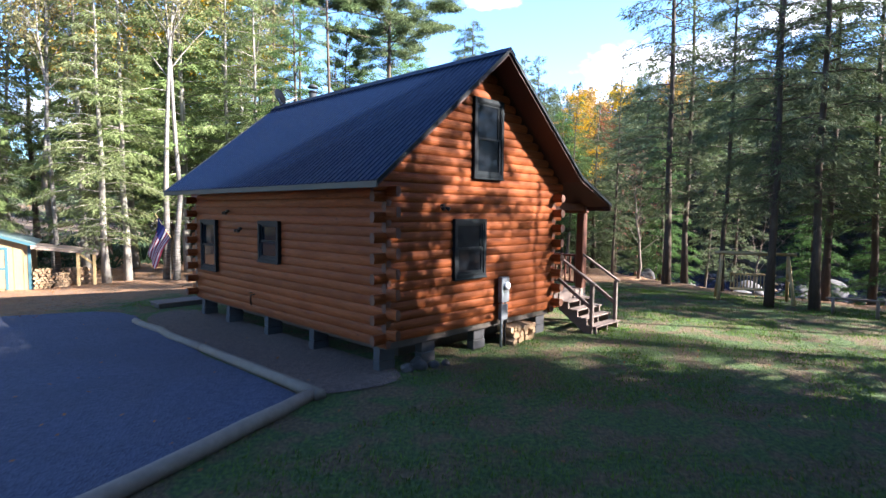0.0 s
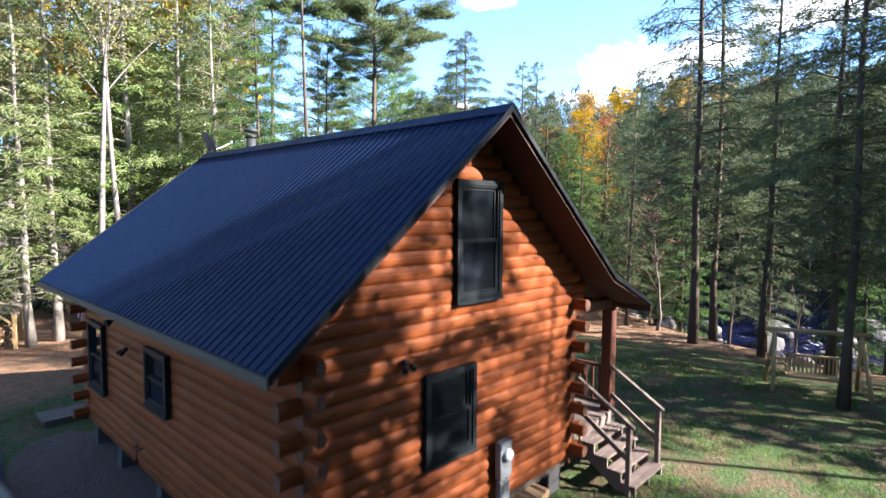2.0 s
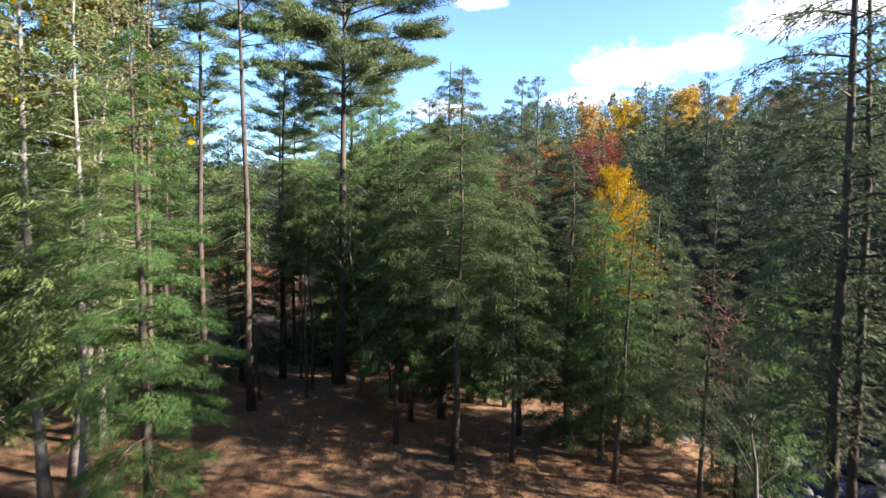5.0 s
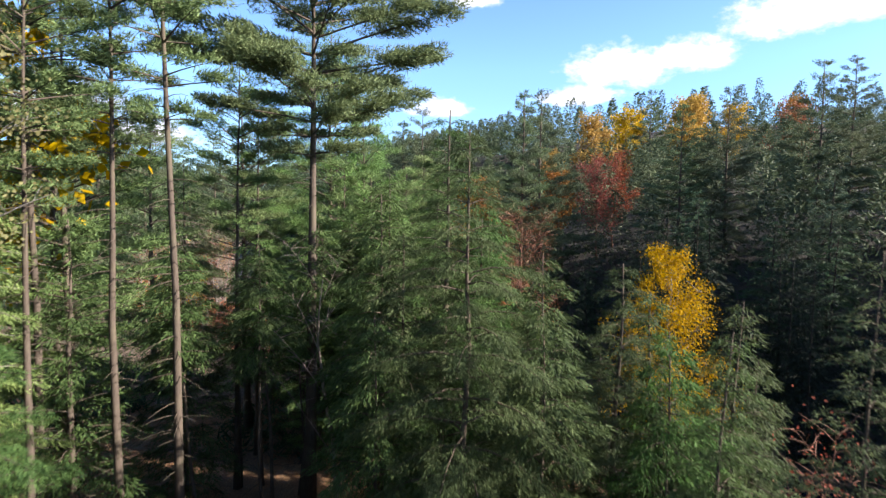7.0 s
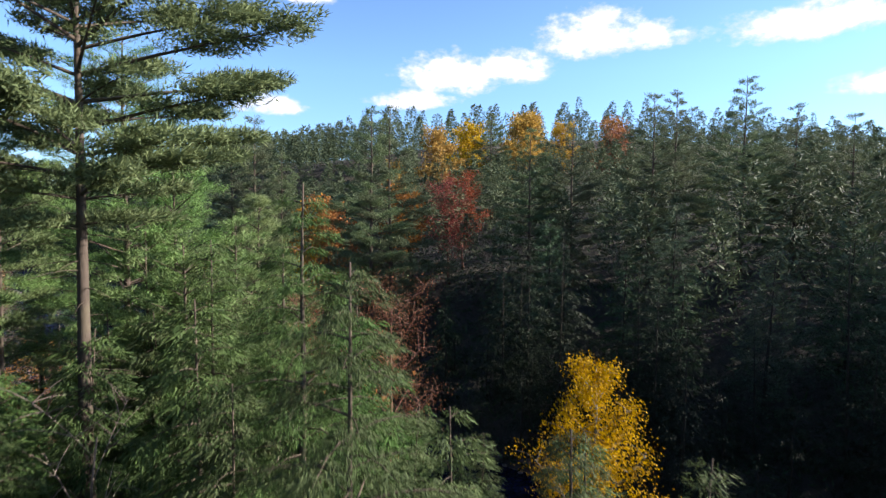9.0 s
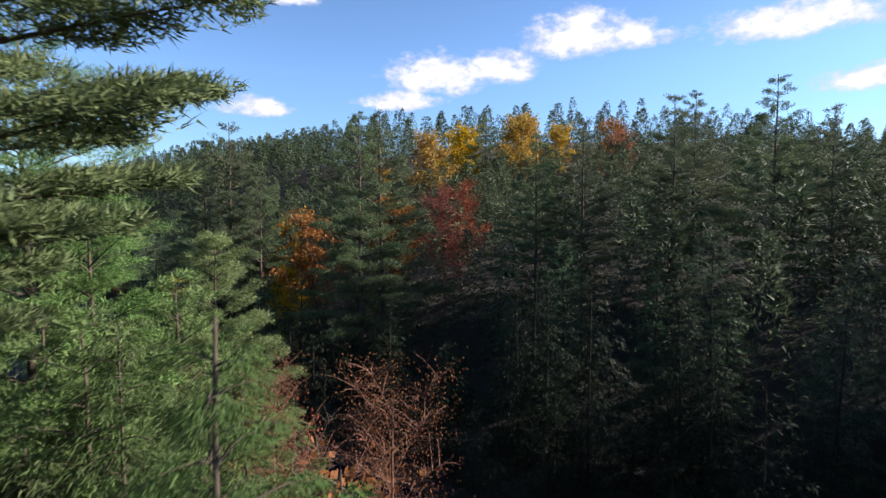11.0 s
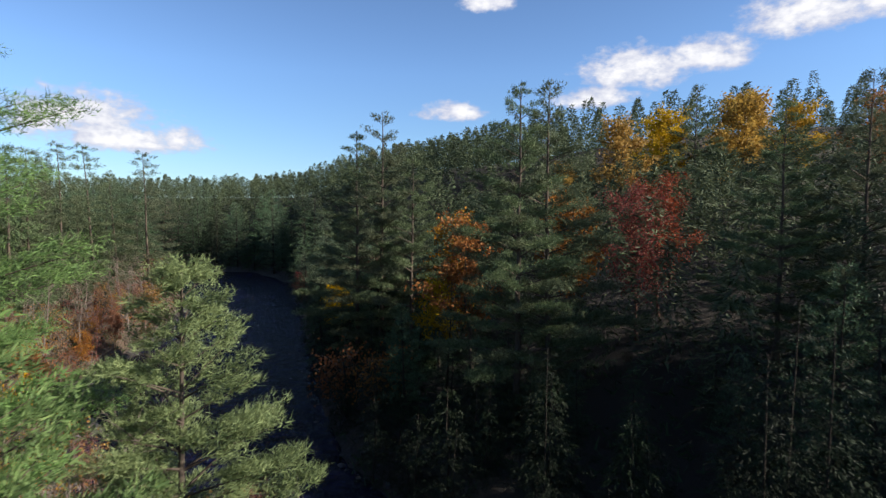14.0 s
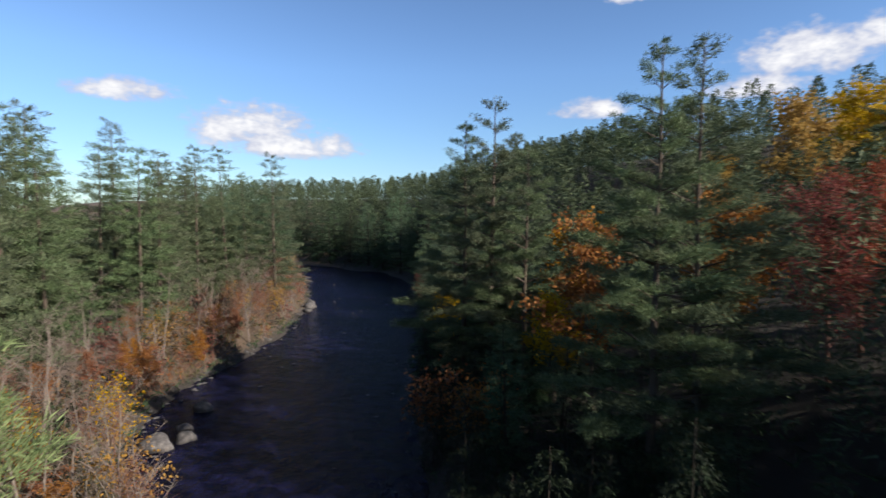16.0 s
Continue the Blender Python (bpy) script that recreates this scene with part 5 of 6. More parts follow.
def ribbed(u0, z0, u1, z1, v0, v1, pitch=0.155, thick=0.03):
    """A sheet of ribbed metal sloping from (u0, z0) down to (u1, z1); the ribs run down the slope."""
    d = Vector((u1 - u0, 0, z1 - z0)).normalized()
    nrm = Vector((-d.z, 0, d.x))
    if nrm.z < 0:
        nrm.negate()
    prof, v = [], v0
    while v < v1 - 1e-6:
        for dv, h in ((0.0, 0.0), (pitch * 0.58, 0.0), (pitch * 0.68, 0.013), (pitch * 0.84, 0.013), (pitch * 0.94, 0.0)):
            if v + dv < v1:
                prof.append((v + dv, h))
        v += pitch
    prof.append((v1, 0.0))
    verts, faces, n = [], [], len(prof)
    for u, z in ((u0, z0), (u1, z1)):
        for vv, h in prof:
            verts.append(tuple(Vector((u, vv, z)) + nrm * h))
    for u, z in ((u0, z0), (u1, z1)):
        for vv, h in prof:
            verts.append(tuple(Vector((u, vv, z)) - nrm * thick))
    up = (u1 < u0)
    for i in range(n - 1):
        q = (i, i + 1, n + i + 1, n + i)
        faces.append(q if up else q[::-1])
        w = (2 * n + i, 3 * n + i, 3 * n + i + 1, 2 * n + i + 1)
        faces.append(w if up else w[::-1])
        faces.append((n + i, n + i + 1, 3 * n + i + 1, 3 * n + i) if up else (n + i, 3 * n + i, 3 * n + i + 1, n + i + 1))
        faces.append((i, 2 * n + i, 2 * n + i + 1, i + 1) if up else (i, i + 1, 2 * n + i + 1, 2 * n + i))
    faces += [(0, n, 3 * n, 2 * n), (n - 1, 3 * n - 1, 4 * n - 1, 2 * n - 1)]
    return mesh_of("roof", verts, faces, M["roof"])


def slab(pts, v0, v1, mat, name):
    """A board whose section in (u, z) is pts, from v0 to v1."""
    n = len(pts)
    verts = [(u, v0, z) for u, z in pts] + [(u, v1, z) for u, z in pts]
    faces = [tuple(range(n)), tuple(range(2 * n - 1, n - 1, -1))] + [(i, i + n, (i + 1) % n + n, (i + 1) % n) for i in range(n)]
    bm = bmesh.new()
    vs = [bm.verts.new(v) for v in verts]
    for f in faces:
        bm.faces.new([vs[i] for i in f])
    bmesh.ops.recalc_face_normals(bm, faces=bm.faces)
    return from_bm(name, bm, mat)


MID = W / 2
part("roof", ribbed(MID, RIDGE, -0.74, EAVE_Z, V0, V1), None, cabin, "ribbed blue metal roof slope")
part("roof", ribbed(MID, RIDGE, 5.79, 3.94, V0, V1), None, cabin, "ribbed blue metal roof slope")
part("porch_roof", ribbed(5.79, 3.94, 7.32, 3.29, V0, V1), None, cabin, "ribbed blue metal porch roof")
part("ridge_cap", slab([(MID - 0.16, RIDGE - 0.085), (MID, RIDGE + 0.05), (MID + 0.16, RIDGE - 0.085), (MID + 0.16, RIDGE - 0.10), (MID, RIDGE + 0.03), (MID - 0.16, RIDGE - 0.10)], V0 - 0.02, V1 + 0.02, M["roof"], "ridge_cap"), None, cabin)
# boarded soffits under the sheets
T0, T1 = 0.035, 0.12
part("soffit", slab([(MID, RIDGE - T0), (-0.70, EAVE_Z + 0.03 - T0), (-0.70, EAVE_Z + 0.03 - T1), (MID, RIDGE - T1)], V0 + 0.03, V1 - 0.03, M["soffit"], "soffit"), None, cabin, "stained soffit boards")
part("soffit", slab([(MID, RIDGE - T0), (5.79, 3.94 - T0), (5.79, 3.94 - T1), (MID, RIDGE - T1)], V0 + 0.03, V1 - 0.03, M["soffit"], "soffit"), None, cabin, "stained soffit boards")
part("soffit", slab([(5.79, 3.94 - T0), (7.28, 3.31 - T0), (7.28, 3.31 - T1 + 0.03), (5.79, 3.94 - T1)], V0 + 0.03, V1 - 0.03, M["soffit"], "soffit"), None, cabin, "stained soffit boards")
part("fascia", box(-0.76, -0.73, V0, V1, EAVE_Z - 0.12, EAVE_Z - 0.012, 0.004), M["fascia"], cabin, "tan eave fascia board")
part("fascia", box(7.29, 7.32, V0, V1, 3.11, 3.275, 0.004), M["soffit"], cabin)
for v in (V0, V1):
    va, vb = (v - 0.012, v + 0.02) if v < 0 else (v - 0.02, v + 0.012)
    for (ua, za), (ub, zb) in (((MID, RIDGE), (-0.74, EAVE_Z)), ((MID, RIDGE), (5.79, 3.94)), ((5.79, 3.94), (7.32, 3.29))):
        part("rake_trim", slab([(ua, za + 0.018), (ub, zb + 0.018), (ub, zb - 0.06), (ua, za - 0.06)], va, vb, M["trim"], "rake_trim"), None, cabin)


def window(w0, w1, s0, s1, on_front, sill_light=False):
    """A double-hung window: dark casing boards, two sashes, glass set back."""
    mm = Matrix.Identity(4) if on_front else pose(0, 0, 0, 0, 0, -90) @ Matrix.Diagonal((-1, 1, 1, 1))
    root = part("window", frame_mesh(w0, w1, s0, s1, 0.075, -0.105, 0.10, mm, M["trim"]), None, cabin)
    part("casing_bead", frame_mesh(w0 + 0.075, w1 - 0.075, s0 + 0.075, s1 - 0.075, 0.025, -0.085, 0.0, mm, M["trim_light"]), None, root)
    zm = (s0 + s1) / 2
    for a, b, dy in ((zm - 0.02, s1 - 0.097, 0.0), (s0 + 0.097, zm + 0.02, -0.03)):
        part("sash", frame_mesh(w0 + 0.098, w1 - 0.098, a, b, 0.045, -0.05 + dy, -0.01 + dy, mm, M["trim"]), None, root)
        bm = box(w0 + 0.13, w1 - 0.13, -0.03 + dy, -0.022 + dy, a + 0.04, b - 0.04, 0)
        bmesh.ops.transform(bm, matrix=mm, verts=bm.verts)
        if not on_front:
            bmesh.ops.reverse_faces(bm, faces=bm.faces)
        part("pane", bm, M["glass"], root)
    bm = box(w0 - 0.01, w1 + 0.01, -0.13, -0.02, s0 - 0.03, s0 + 0.0, 0.006)
    bmesh.ops.transform(bm, matrix=mm, verts=bm.verts)
    part("sill", bm, M["trim_light"], root)


def frame_mesh(w0, w1, s0, s1, t, y0, y1, mm, mat):
    bm = bmesh.new()
    add_box(bm, w0, w0 + t, y0, y1, s0, s1)
    add_box(bm, w1 - t, w1, y0, y1, s0, s1)
    add_box(bm, w0 + t, w1 - t, y0, y1, s0, s0 + t)
    add_box(bm, w0 + t, w1 - t, y0, y1, s1 - t, s1)
    bmesh.ops.transform(bm, matrix=mm, verts=bm.verts)
    bmesh.ops.recalc_face_normals(bm, faces=bm.faces)
    return from_bm("window", bm, mat)


for wdw in WINDOWS_FRONT:
    window(*wdw, True)
for wdw in WINDOWS_SIDE:
    window(*wdw, False)

# floor frame on block piers
part("floor_frame", box(0.04, W - 0.04, 0.04, LEN - 0.04, 0.46, 0.60, 0.01), M["dark_gap"], cabin)
for u, v in [(0.25, 0.35), (0.25, 2.6), (0.25, 4.6), (0.25, 6.7), (0.25, 8.3), (1.25, 0.25), (2.85, 0.25), (5.2, 0.22), (2.8, 3.0), (2.8, 5.6), (5.2, 4.0), (5.2, 8.3)]:
    pier = part("pier", box(u - 0.2, u + 0.2, v - 0.1, v + 0.1, -0.1, 0.20, 0.012), M["block"], cabin, "grey concrete block pier")
    part("block", box(u - 0.19, u + 0.19, v - 0.098, v + 0.098, 0.205, 0.46, 0.012), M["block"], pier)

# added panels behind the piers, to keep light from passing under the floor
for a, b, c, d in ((1.1, 1.14, 0.9, LEN - 0.6), (1.14, W - 0.5, 0.9, 0.94), (W - 0.5, W - 0.46, 0.9, LEN - 0.6)):
    part("crawl_panel", box(a, b, c, d, -0.05, 0.46, 0.004), M["dark_gap"], cabin)

# porch with steps
deck = part("porch_deck", box(W + 0.1, 7.45, 0.12, LEN - 0.1, 0.80, 0.92, 0.01), M["deck"], cabin)
for k in range(9):
    part("deck_board", box(W + 0.1 + k * 0.205, W + 0.1 + k * 0.205 + 0.198, 0.10, LEN - 0.1, 0.924, 0.95, 0.004), M["deck"], deck)
for v in (0.2, 2.9, 5.6, 8.3):
    part("porch_post", box(7.19, 7.41, v - 0.11, v + 0.11, 0.95, 3.05, 0.02), M["rail_red"], cabin, "square red-brown porch post")
    part("porch_pier", box(7.18, 7.42, v - 0.12, v + 0.12, -0.1, 0.80, 0.015), M["block"], cabin)
part("porch_beam", box(7.2, 7.4, 0.05, 8.5, 3.05, 3.25, 0.015), M["rail_red"], cabin)
part("porch_beam", box(W + 0.02, 7.19, 0.08, 0.22, 3.12, 3.32, 0.015), M["rail_red"], cabin)
for v0, v1 in ((0.31, 2.79), (3.01, 5.49), (5.71, 8.19)):
    rail = part("railing", box(7.26, 7.34, v0, v1, 1.82, 1.88, 0.008), M["rail_red"], cabin)
    part("bottom_rail", box(7.27, 7.33, v0, v1, 1.06, 1.11, 0.006), M["rail_red"], rail)
    for k in range(16):
        v = v0 + 0.08 + k * (v1 - v0 - 0.16) / 15
        part("baluster", box(7.28, 7.32, v - 0.02, v + 0.02, 1.11, 1.82, 0.004), M["rail_red"], rail)


def porch_steps():
    stair = part("steps", box(6.02, 7.24, 0.08, 0.12, 0.62, 0.92, 0.004), M["deck"], cabin, "weathered wooden porch steps")
    n = 4
    for k in range(n):
        z, v = 0.92 - 0.18 * (k + 1), 0.08 - 0.27 * k
        part("tread", box(5.98, 7.28, v - 0.30, v - 0.165, z - 0.035, z, 0.006), M["deck"], stair)
        part("tread", box(5.98, 7.28, v - 0.155, v - 0.01, z - 0.035, z, 0.006), M["deck"], stair)
    for u in (6.06, 6.63, 7.2):
        pts = [(0.10, 0.88)]
        for k in range(n):
            z, v = 0.92 - 0.18 * (k + 1) - 0.037, 0.08 - 0.27 * k
            pts += [(v, z), (v - 0.27, z)]
        pts += [(pts[-1][0], -0.05), (-0.72, -0.05), (0.10, 0.50)]
        bm = bmesh.new()
        a = [bm.verts.new((u - 0.02, v, z)) for v, z in pts]
        b = [bm.verts.new((u + 0.02, v, z)) for v, z in pts]
        bm.faces.new(a), bm.faces.new(b[::-1])
        for i in range(len(pts)):
            j = (i + 1) % len(pts)
            bm.faces.new((a[i], b[i], b[j], a[j]))
        bmesh.ops.recalc_face_normals(bm, faces=bm.faces)
        part("stringer", bm, M["deck"], stair)
    for u in (6.0, 7.26):
        part("newel", box(u - 0.045, u + 0.045, -0.93, -0.84, -0.05, 1.26, 0.008), M["deck"], stair)
        part("hand_rail", beam((u, 0.14, 1.92), (u, -0.98, 1.24), 0.09, 0.05), M["deck"], stair)
        part("mid_rail", beam((u, 0.12, 1.32), (u, -0.92, 0.62), 0.05, 0.09), M["deck"], stair)
    return stair


porch_steps()

# ---------------------------------------------------------------- fittings on the cabin
def disc(center, axis, radius, depth, sides=12):
    a = Vector(center)
    return tube([a, a + Vector(axis) * depth], [radius, radius], sides)


M["grey_metal"] = material("grey_painted_metal", painted((0.17, 0.18, 0.19), 0.5, 0.2, 0.3))
M["dark_metal"] = material("dark_fitting_metal", painted((0.02, 0.02, 0.022), 0.45, 0.15, 0.4))
M["steel"] = material("stove_pipe_steel", painted((0.045, 0.048, 0.05), 0.55, 0.3, 0.4))
M["white"] = material("white_plastic", painted((0.62, 0.63, 0.66), 0.5, 0.3))

meter = part("electric_meter", box(3.20, 3.48, -0.20, -0.085, 1.02, 1.60, 0.012), M["grey_metal"], cabin, "grey electric meter box")
part("meter_glass", mesh_of("meter_glass", *disc((3.34, -0.20, 1.40), (0, -1, 0), 0.085, 0.07), M["white"], True), None, meter)
part("conduit", mesh_of("conduit", *tube([(3.28, -0.13, 1.02), (3.28, -0.13, 0.0)], [0.03, 0.03], 8), M["grey_metal"], True), None, meter)
part("conduit", mesh_of("conduit", *tube([(3.40, -0.14, 1.02), (3.40, -0.14, 0.0)], [0.022, 0.022], 8), M["dark_metal"], True), None, meter)
part("breaker_box", box(3.22, 3.46, -0.18, -0.085, 0.62, 0.98, 0.01), M["grey_metal"], meter)


def wall_lamp(u, v, z, on_front):
    base = part("flood_light", mesh_of("flood_light", *disc((u, v, z), (0, -1, 0) if on_front else (-1, 0, 0), 0.04, 0.07), M["dark_metal"], True), None, cabin, "dark twin flood light")
    for s in (-1, 1):
        c = Vector((u + (0.06 * s if on_front else -0.06), v + (-0.06 if on_front else 0.06 * s), z - 0.02))
        d = Vector((0.25 * s, -0.85, -0.45) if on_front else (-0.85, 0.25 * s, -0.45)).normalized()
        part("lamp_head", mesh_of("lamp_head", *tube([c, c + d * 0.04, c + d * 0.10], [0.02, 0.035, 0.042], 10), M["dark_metal"], True), None, base)


wall_lamp(1.37, -0.07, 3.16, True)
wall_lamp(-0.07, 6.25, 3.02, False)
wall_lamp(-0.07, 5.57, 2.58, False)
tap = part("hose_tap", mesh_of("hose_tap", *tube([(-0.06, 4.93, 0.98), (-0.16, 4.93, 0.98), (-0.17, 4.93, 0.84), (-0.15, 4.93, 0.72)], [0.02, 0.02, 0.018, 0.018], 8), M["dark_metal"], True), None, cabin)
part("tap_wheel", mesh_of("tap_wheel", *disc((-0.17, 4.93, 1.03), (0, 0, 1), 0.045, 0.015), M["dark_metal"], True), None, tap)

flue = part("flue_pipe", mesh_of("flue_pipe", *tube([(3.35, 7.6, 5.7), (3.35, 7.6, 6.85)], [0.11, 0.11], 14), M["steel"], True), None, cabin, "short steel stove flue")
part("flue_cap", mesh_of("flue_cap", *tube([(3.35, 7.6, 6.93), (3.35, 7.6, 6.97), (3.35, 7.6, 7.06)], [0.17, 0.17, 0.03], 14), M["steel"], True), None, flue)
part("flue_collar", mesh_of("flue_collar", *tube([(3.35, 7.6, 6.78), (3.35, 7.6, 6.84)], [0.135, 0.135], 14), M["dark_metal"], True), None, flue)


M["dish_grey"] = material("dark_grey_dish_paint", painted((0.09, 0.09, 0.10), 0.5))


def dish_mesh():
    verts, faces, rings, seg = [(0, 0, 0.0)], [], 4, 18
    for i in range(1, rings + 1):
        r = 0.27 * i / rings
        for k in range(seg):
            a = 6.2832 * k / seg
            verts.append((r * math.cos(a), 1.12 * r * math.sin(a), 0.55 * r * r))
    for k in range(seg):
        faces.append((0, 1 + k, 1 + (k + 1) % seg))
    for i in range(rings - 1):
        for k in range(seg):
            a, b = 1 + i * seg + k, 1 + i * seg + (k + 1) % seg
            faces.append((a, a + seg, b + seg, b))
    return mesh_of("satellite_dish", verts, faces, M["dish_grey"], True)


dish = thing("satellite_dish", CAB @ pose(MID, 8.55, 6.42), "grey satellite dish on an arm at the roof ridge", "satellite dish")
part("mast", mesh_of("mast", *tube([(0, 0, -0.03), (-0.02, 0.03, 0.14), (-0.05, 0.05, 0.24)], [0.025, 0.025, 0.025], 8), M["grey_metal"], True), None, dish)
bowl = part("reflector", dish_mesh(), None, dish)
bowl.matrix_basis = pose(-0.03, 0.05, 0.27, 0, 62, -4)
part("feed_arm", mesh_of("feed_arm", *tube([(0.0, 0.04, 0.06), (0.3, -0.04, 0.2), (0.5, -0.1, 0.32)], [0.014, 0.014, 0.014], 6), M["white"], True), None, dish)
part("feed_horn", box(0.46, 0.53, -0.13, -0.07, 0.29, 0.36, 0.015), M["grey_metal"], dish)

# ---------------------------------------------------------------- round the cabin
def drive():
    edge = [(-2.15, 9.25), (-8.15, 14.9), (-9.0, 17.4), (-10.4, 17.2), (-12.0, 15.4), (-16, 14.0), (-30, 11.5), (-34, -12), (-5, -12), (-5.6, 1.0), (-3.55, 5.8)]
    pts = resample(edge + edge[:1], 90)[:-1]
    r = Rand(3)
    bm = bmesh.new()
    ring = [bm.verts.new((x + r.n(0.05), y + r.n(0.05), land_at(x, y) + 0.012)) for x, y in pts]
    face = bm.faces.new(ring)
    bmesh.ops.triangulate(bm, faces=[face])
    if sum(f.normal.z for f in bm.faces) < 0:
        bmesh.ops.reverse_faces(bm, faces=bm.faces)
    ob = new("gravel_drive", from_bm("gravel_drive", bm, M["gravel"]))
    for v in ob.data.vertices:
        v.co.z = 0.014
    tagged(ob, "blue-grey gravel drive beside the cabin", "driveway", kind="structure")


drive()


def mulch_bed():
    pts = resample([(-1.9, 9.35), (-8.0, 15.0), (-8.6, 16.6), (-7.4, 17.2), (-0.4, 10.6), (-0.5, 9.9), (-1.9, 9.35)], 60)[:-1]
    bm = bmesh.new()
    face = bm.faces.new([bm.verts.new((x, y, 0.022)) for x, y in pts])
    bmesh.ops.triangulate(bm, faces=[face])
    if sum(f.normal.z for f in bm.faces) < 0:
        bmesh.ops.reverse_faces(bm, faces=bm.faces)
    ob = new("mulch_bed", from_bm("mulch_bed", bm, M["mulch"]))
    tagged(ob, "dark brown bark mulch bed along the cabin wall", "mulch", kind="structure")


def mulch(n):
    p = world_place(n)
    a = n.add("ShaderNodeTexVoronoi", {"Vector": stretched(n, p, (1.0, 1.7, 1.0)), "Scale": 22.0})
    b = n.noise(p, 1.5, 4.0)
    col = n.mix(a.outputs["Color"], (0.045, 0.03, 0.024, 1), (0.16, 0.105, 0.08, 1))
    col = n.mix(n.span(b, 0.45, 0.7, 0.0, 0.5), col, (0.09, 0.065, 0.05, 1))
    return surface(n, col, 0.95, normal=bump(n, a.outputs["Distance"], 0.9, 0.03))


M["mulch"] = material("bark_mulch", mulch)
mulch_bed()


def round_timber(a, b, radius, seed, mat, name, label, category, group=""):
    """A peeled log lying from a to b, slightly bent and tapered."""
    r = Rand(seed)
    a, b = Vector(a), Vector(b)
    n = max(4, int((b - a).length / 0.7))
    pts = [a.lerp(b, i / n) + Vector((r.n(0.02), r.n(0.02), r.n(0.008))) for i in range(n + 1)]
    v, f = tube(pts, [radius * (1 + 0.06 * math.sin(i * 1.7 + seed)) * (1 - 0.12 * i / n) for i in range(n + 1)], 9)
    ob = new(name, mesh_of(name, v, f, mat, True))
    return tagged(ob, label, category, group)


round_timber((-3.75, 4.9, 0.08), (-2.0, 9.2, 0.08), 0.125, 1, M["timber"], "edging_log", "pale weathered log edging the gravel drive", "log", "drive edging")
round_timber((-1.85, 9.15, 0.07), (-5.1, 12.15, 0.07), 0.105, 2, M["timber"], "edging_log", "grey-brown log edging the mulch bed", "log", "drive edging")
round_timber((-5.15, 12.2, 0.06), (-8.2, 15.0, 0.06), 0.095, 3, M["timber"], "edging_log", "grey-brown log edging the mulch bed", "log", "drive edging")


def low_step(x, y, turn):
    root = thing("wooden_step", pose(x, y, 0, 0, 0, turn), "low weathered wooden step beside the cabin", "step")
    part("frame", box(-0.75, 0.75, -0.38, 0.38, 0.0, 0.13, 0.01), M["dark_gap"], root)
    for k in range(5):
        part("slat", box(-0.78, 0.78, -0.4 + k * 0.162, -0.4 + k * 0.162 + 0.148, 0.135, 0.165, 0.005), M["deck"], root)


low_step(-8.4, 17.9, 46.26)


def firewood(name, m, cols, rows, label, seed, length=0.42, size=0.085):
    """A stack of split logs, each a piece of its own."""
    r = Rand(seed)
    root = thing(name, m, label, "firewood")
    shapes = []
    for k in range(4):
        pts = [(size * r.u(0.8, 1.1) * math.cos(a), size * r.u(0.8, 1.1) * math.sin(a)) for a in (0.4, 1.7, 2.9, 4.1, 5.3)]
        n = len(pts)
        verts = [(x, -length / 2, z) for x, z in pts] + [(x, length / 2, z) for x, z in pts]
        faces = [tuple(range(n)), tuple(range(2 * n - 1, n - 1, -1))] + [(i + n, i, (i + 1) % n, (i + 1) % n + n)[::-1] for i in range(n)]
        shapes.append(mesh_of("split_log", verts, faces, [M["split"]]))
    for i in range(rows):
        for j in range(cols):
            ob = part("split_log", shapes[int(r.u(0, 4))], None, root)
            ob.matrix_basis = pose((j + 0.5 * (i % 2)) * size * 1.85 + r.n(0.012), r.n(0.04), size * 0.95 + i * size * 1.66, r.n(3), r.u(0, 360), r.n(5))


M["split"] = material("split_firewood", plain_wood((0.21, 0.119, 0.056), (0.434, 0.294, 0.168)))
firewood("firewood_stack", CAB @ pose(3.62, 0.0, 0.0), 7, 3, "small stack of split firewood under the cabin", 5, 0.4, 0.08)


def boulder(x, y, s, seed, z=None, squash=0.7, label="rounded grey boulder by the river", name="boulder", group="river boulders"):
    bm = bmesh.new()
    bmesh.ops.create_icosphere(bm, subdivisions=3, radius=1.0)
    for v in bm.verts:
        k = 1 + 0.35 * noise.noise(v.co * 1.1 + Vector((seed * 7.1, 0, 0))) + 0.12 * noise.noise(v.co * 3.1 + Vector((0, seed * 3.3, 0)))
        v.co = Vector((v.co.x * k * s, v.co.y * k * s * 0.85, v.co.z * k * s * squash))
    for f in bm.faces:
        f.smooth = True
    ob = new(name, from_bm(name, bm, M["rock"]))
    ob.matrix_world = pose(x, y, (land_at(x, y) if z is None else z) + s * squash * 0.45, 0, 0, seed * 57)
    return tagged(ob, label, "rock", group)


for i, (x, y, s) in enumerate([(11.6, 31.6, 0.55), (15.0, 31.4, 0.62), (16.3, 29.4, 0.4), (14.3, 33.6, 0.5), (17.6, 30.5, 0.7), (19.5, 31.5, 0.6), (18.4, 34.5, 0.9), (21.5, 33.0, 0.7), (20.5, 37.5, 1.0), (23.5, 36.0, 0.9), (17.2, 38.5, 0.7), (26, 37.5, 1.2),
                               (-26.6, 94.0, 1.3), (-25.4, 96.2, 0.9), (-27.0, 98.0, 0.8), (-29.0, 103.0, 0.9), (-47.6, 161.0, 1.4), (-49.5, 165.0, 1.2), (-46.0, 157.0, 1.0)]):
    low = inside(RIVER_LOOP, np.array([x]), np.array([y]))[0]
    boulder(x, y, s, i + 1, RIVER_Z - 0.15 * s if low else None)
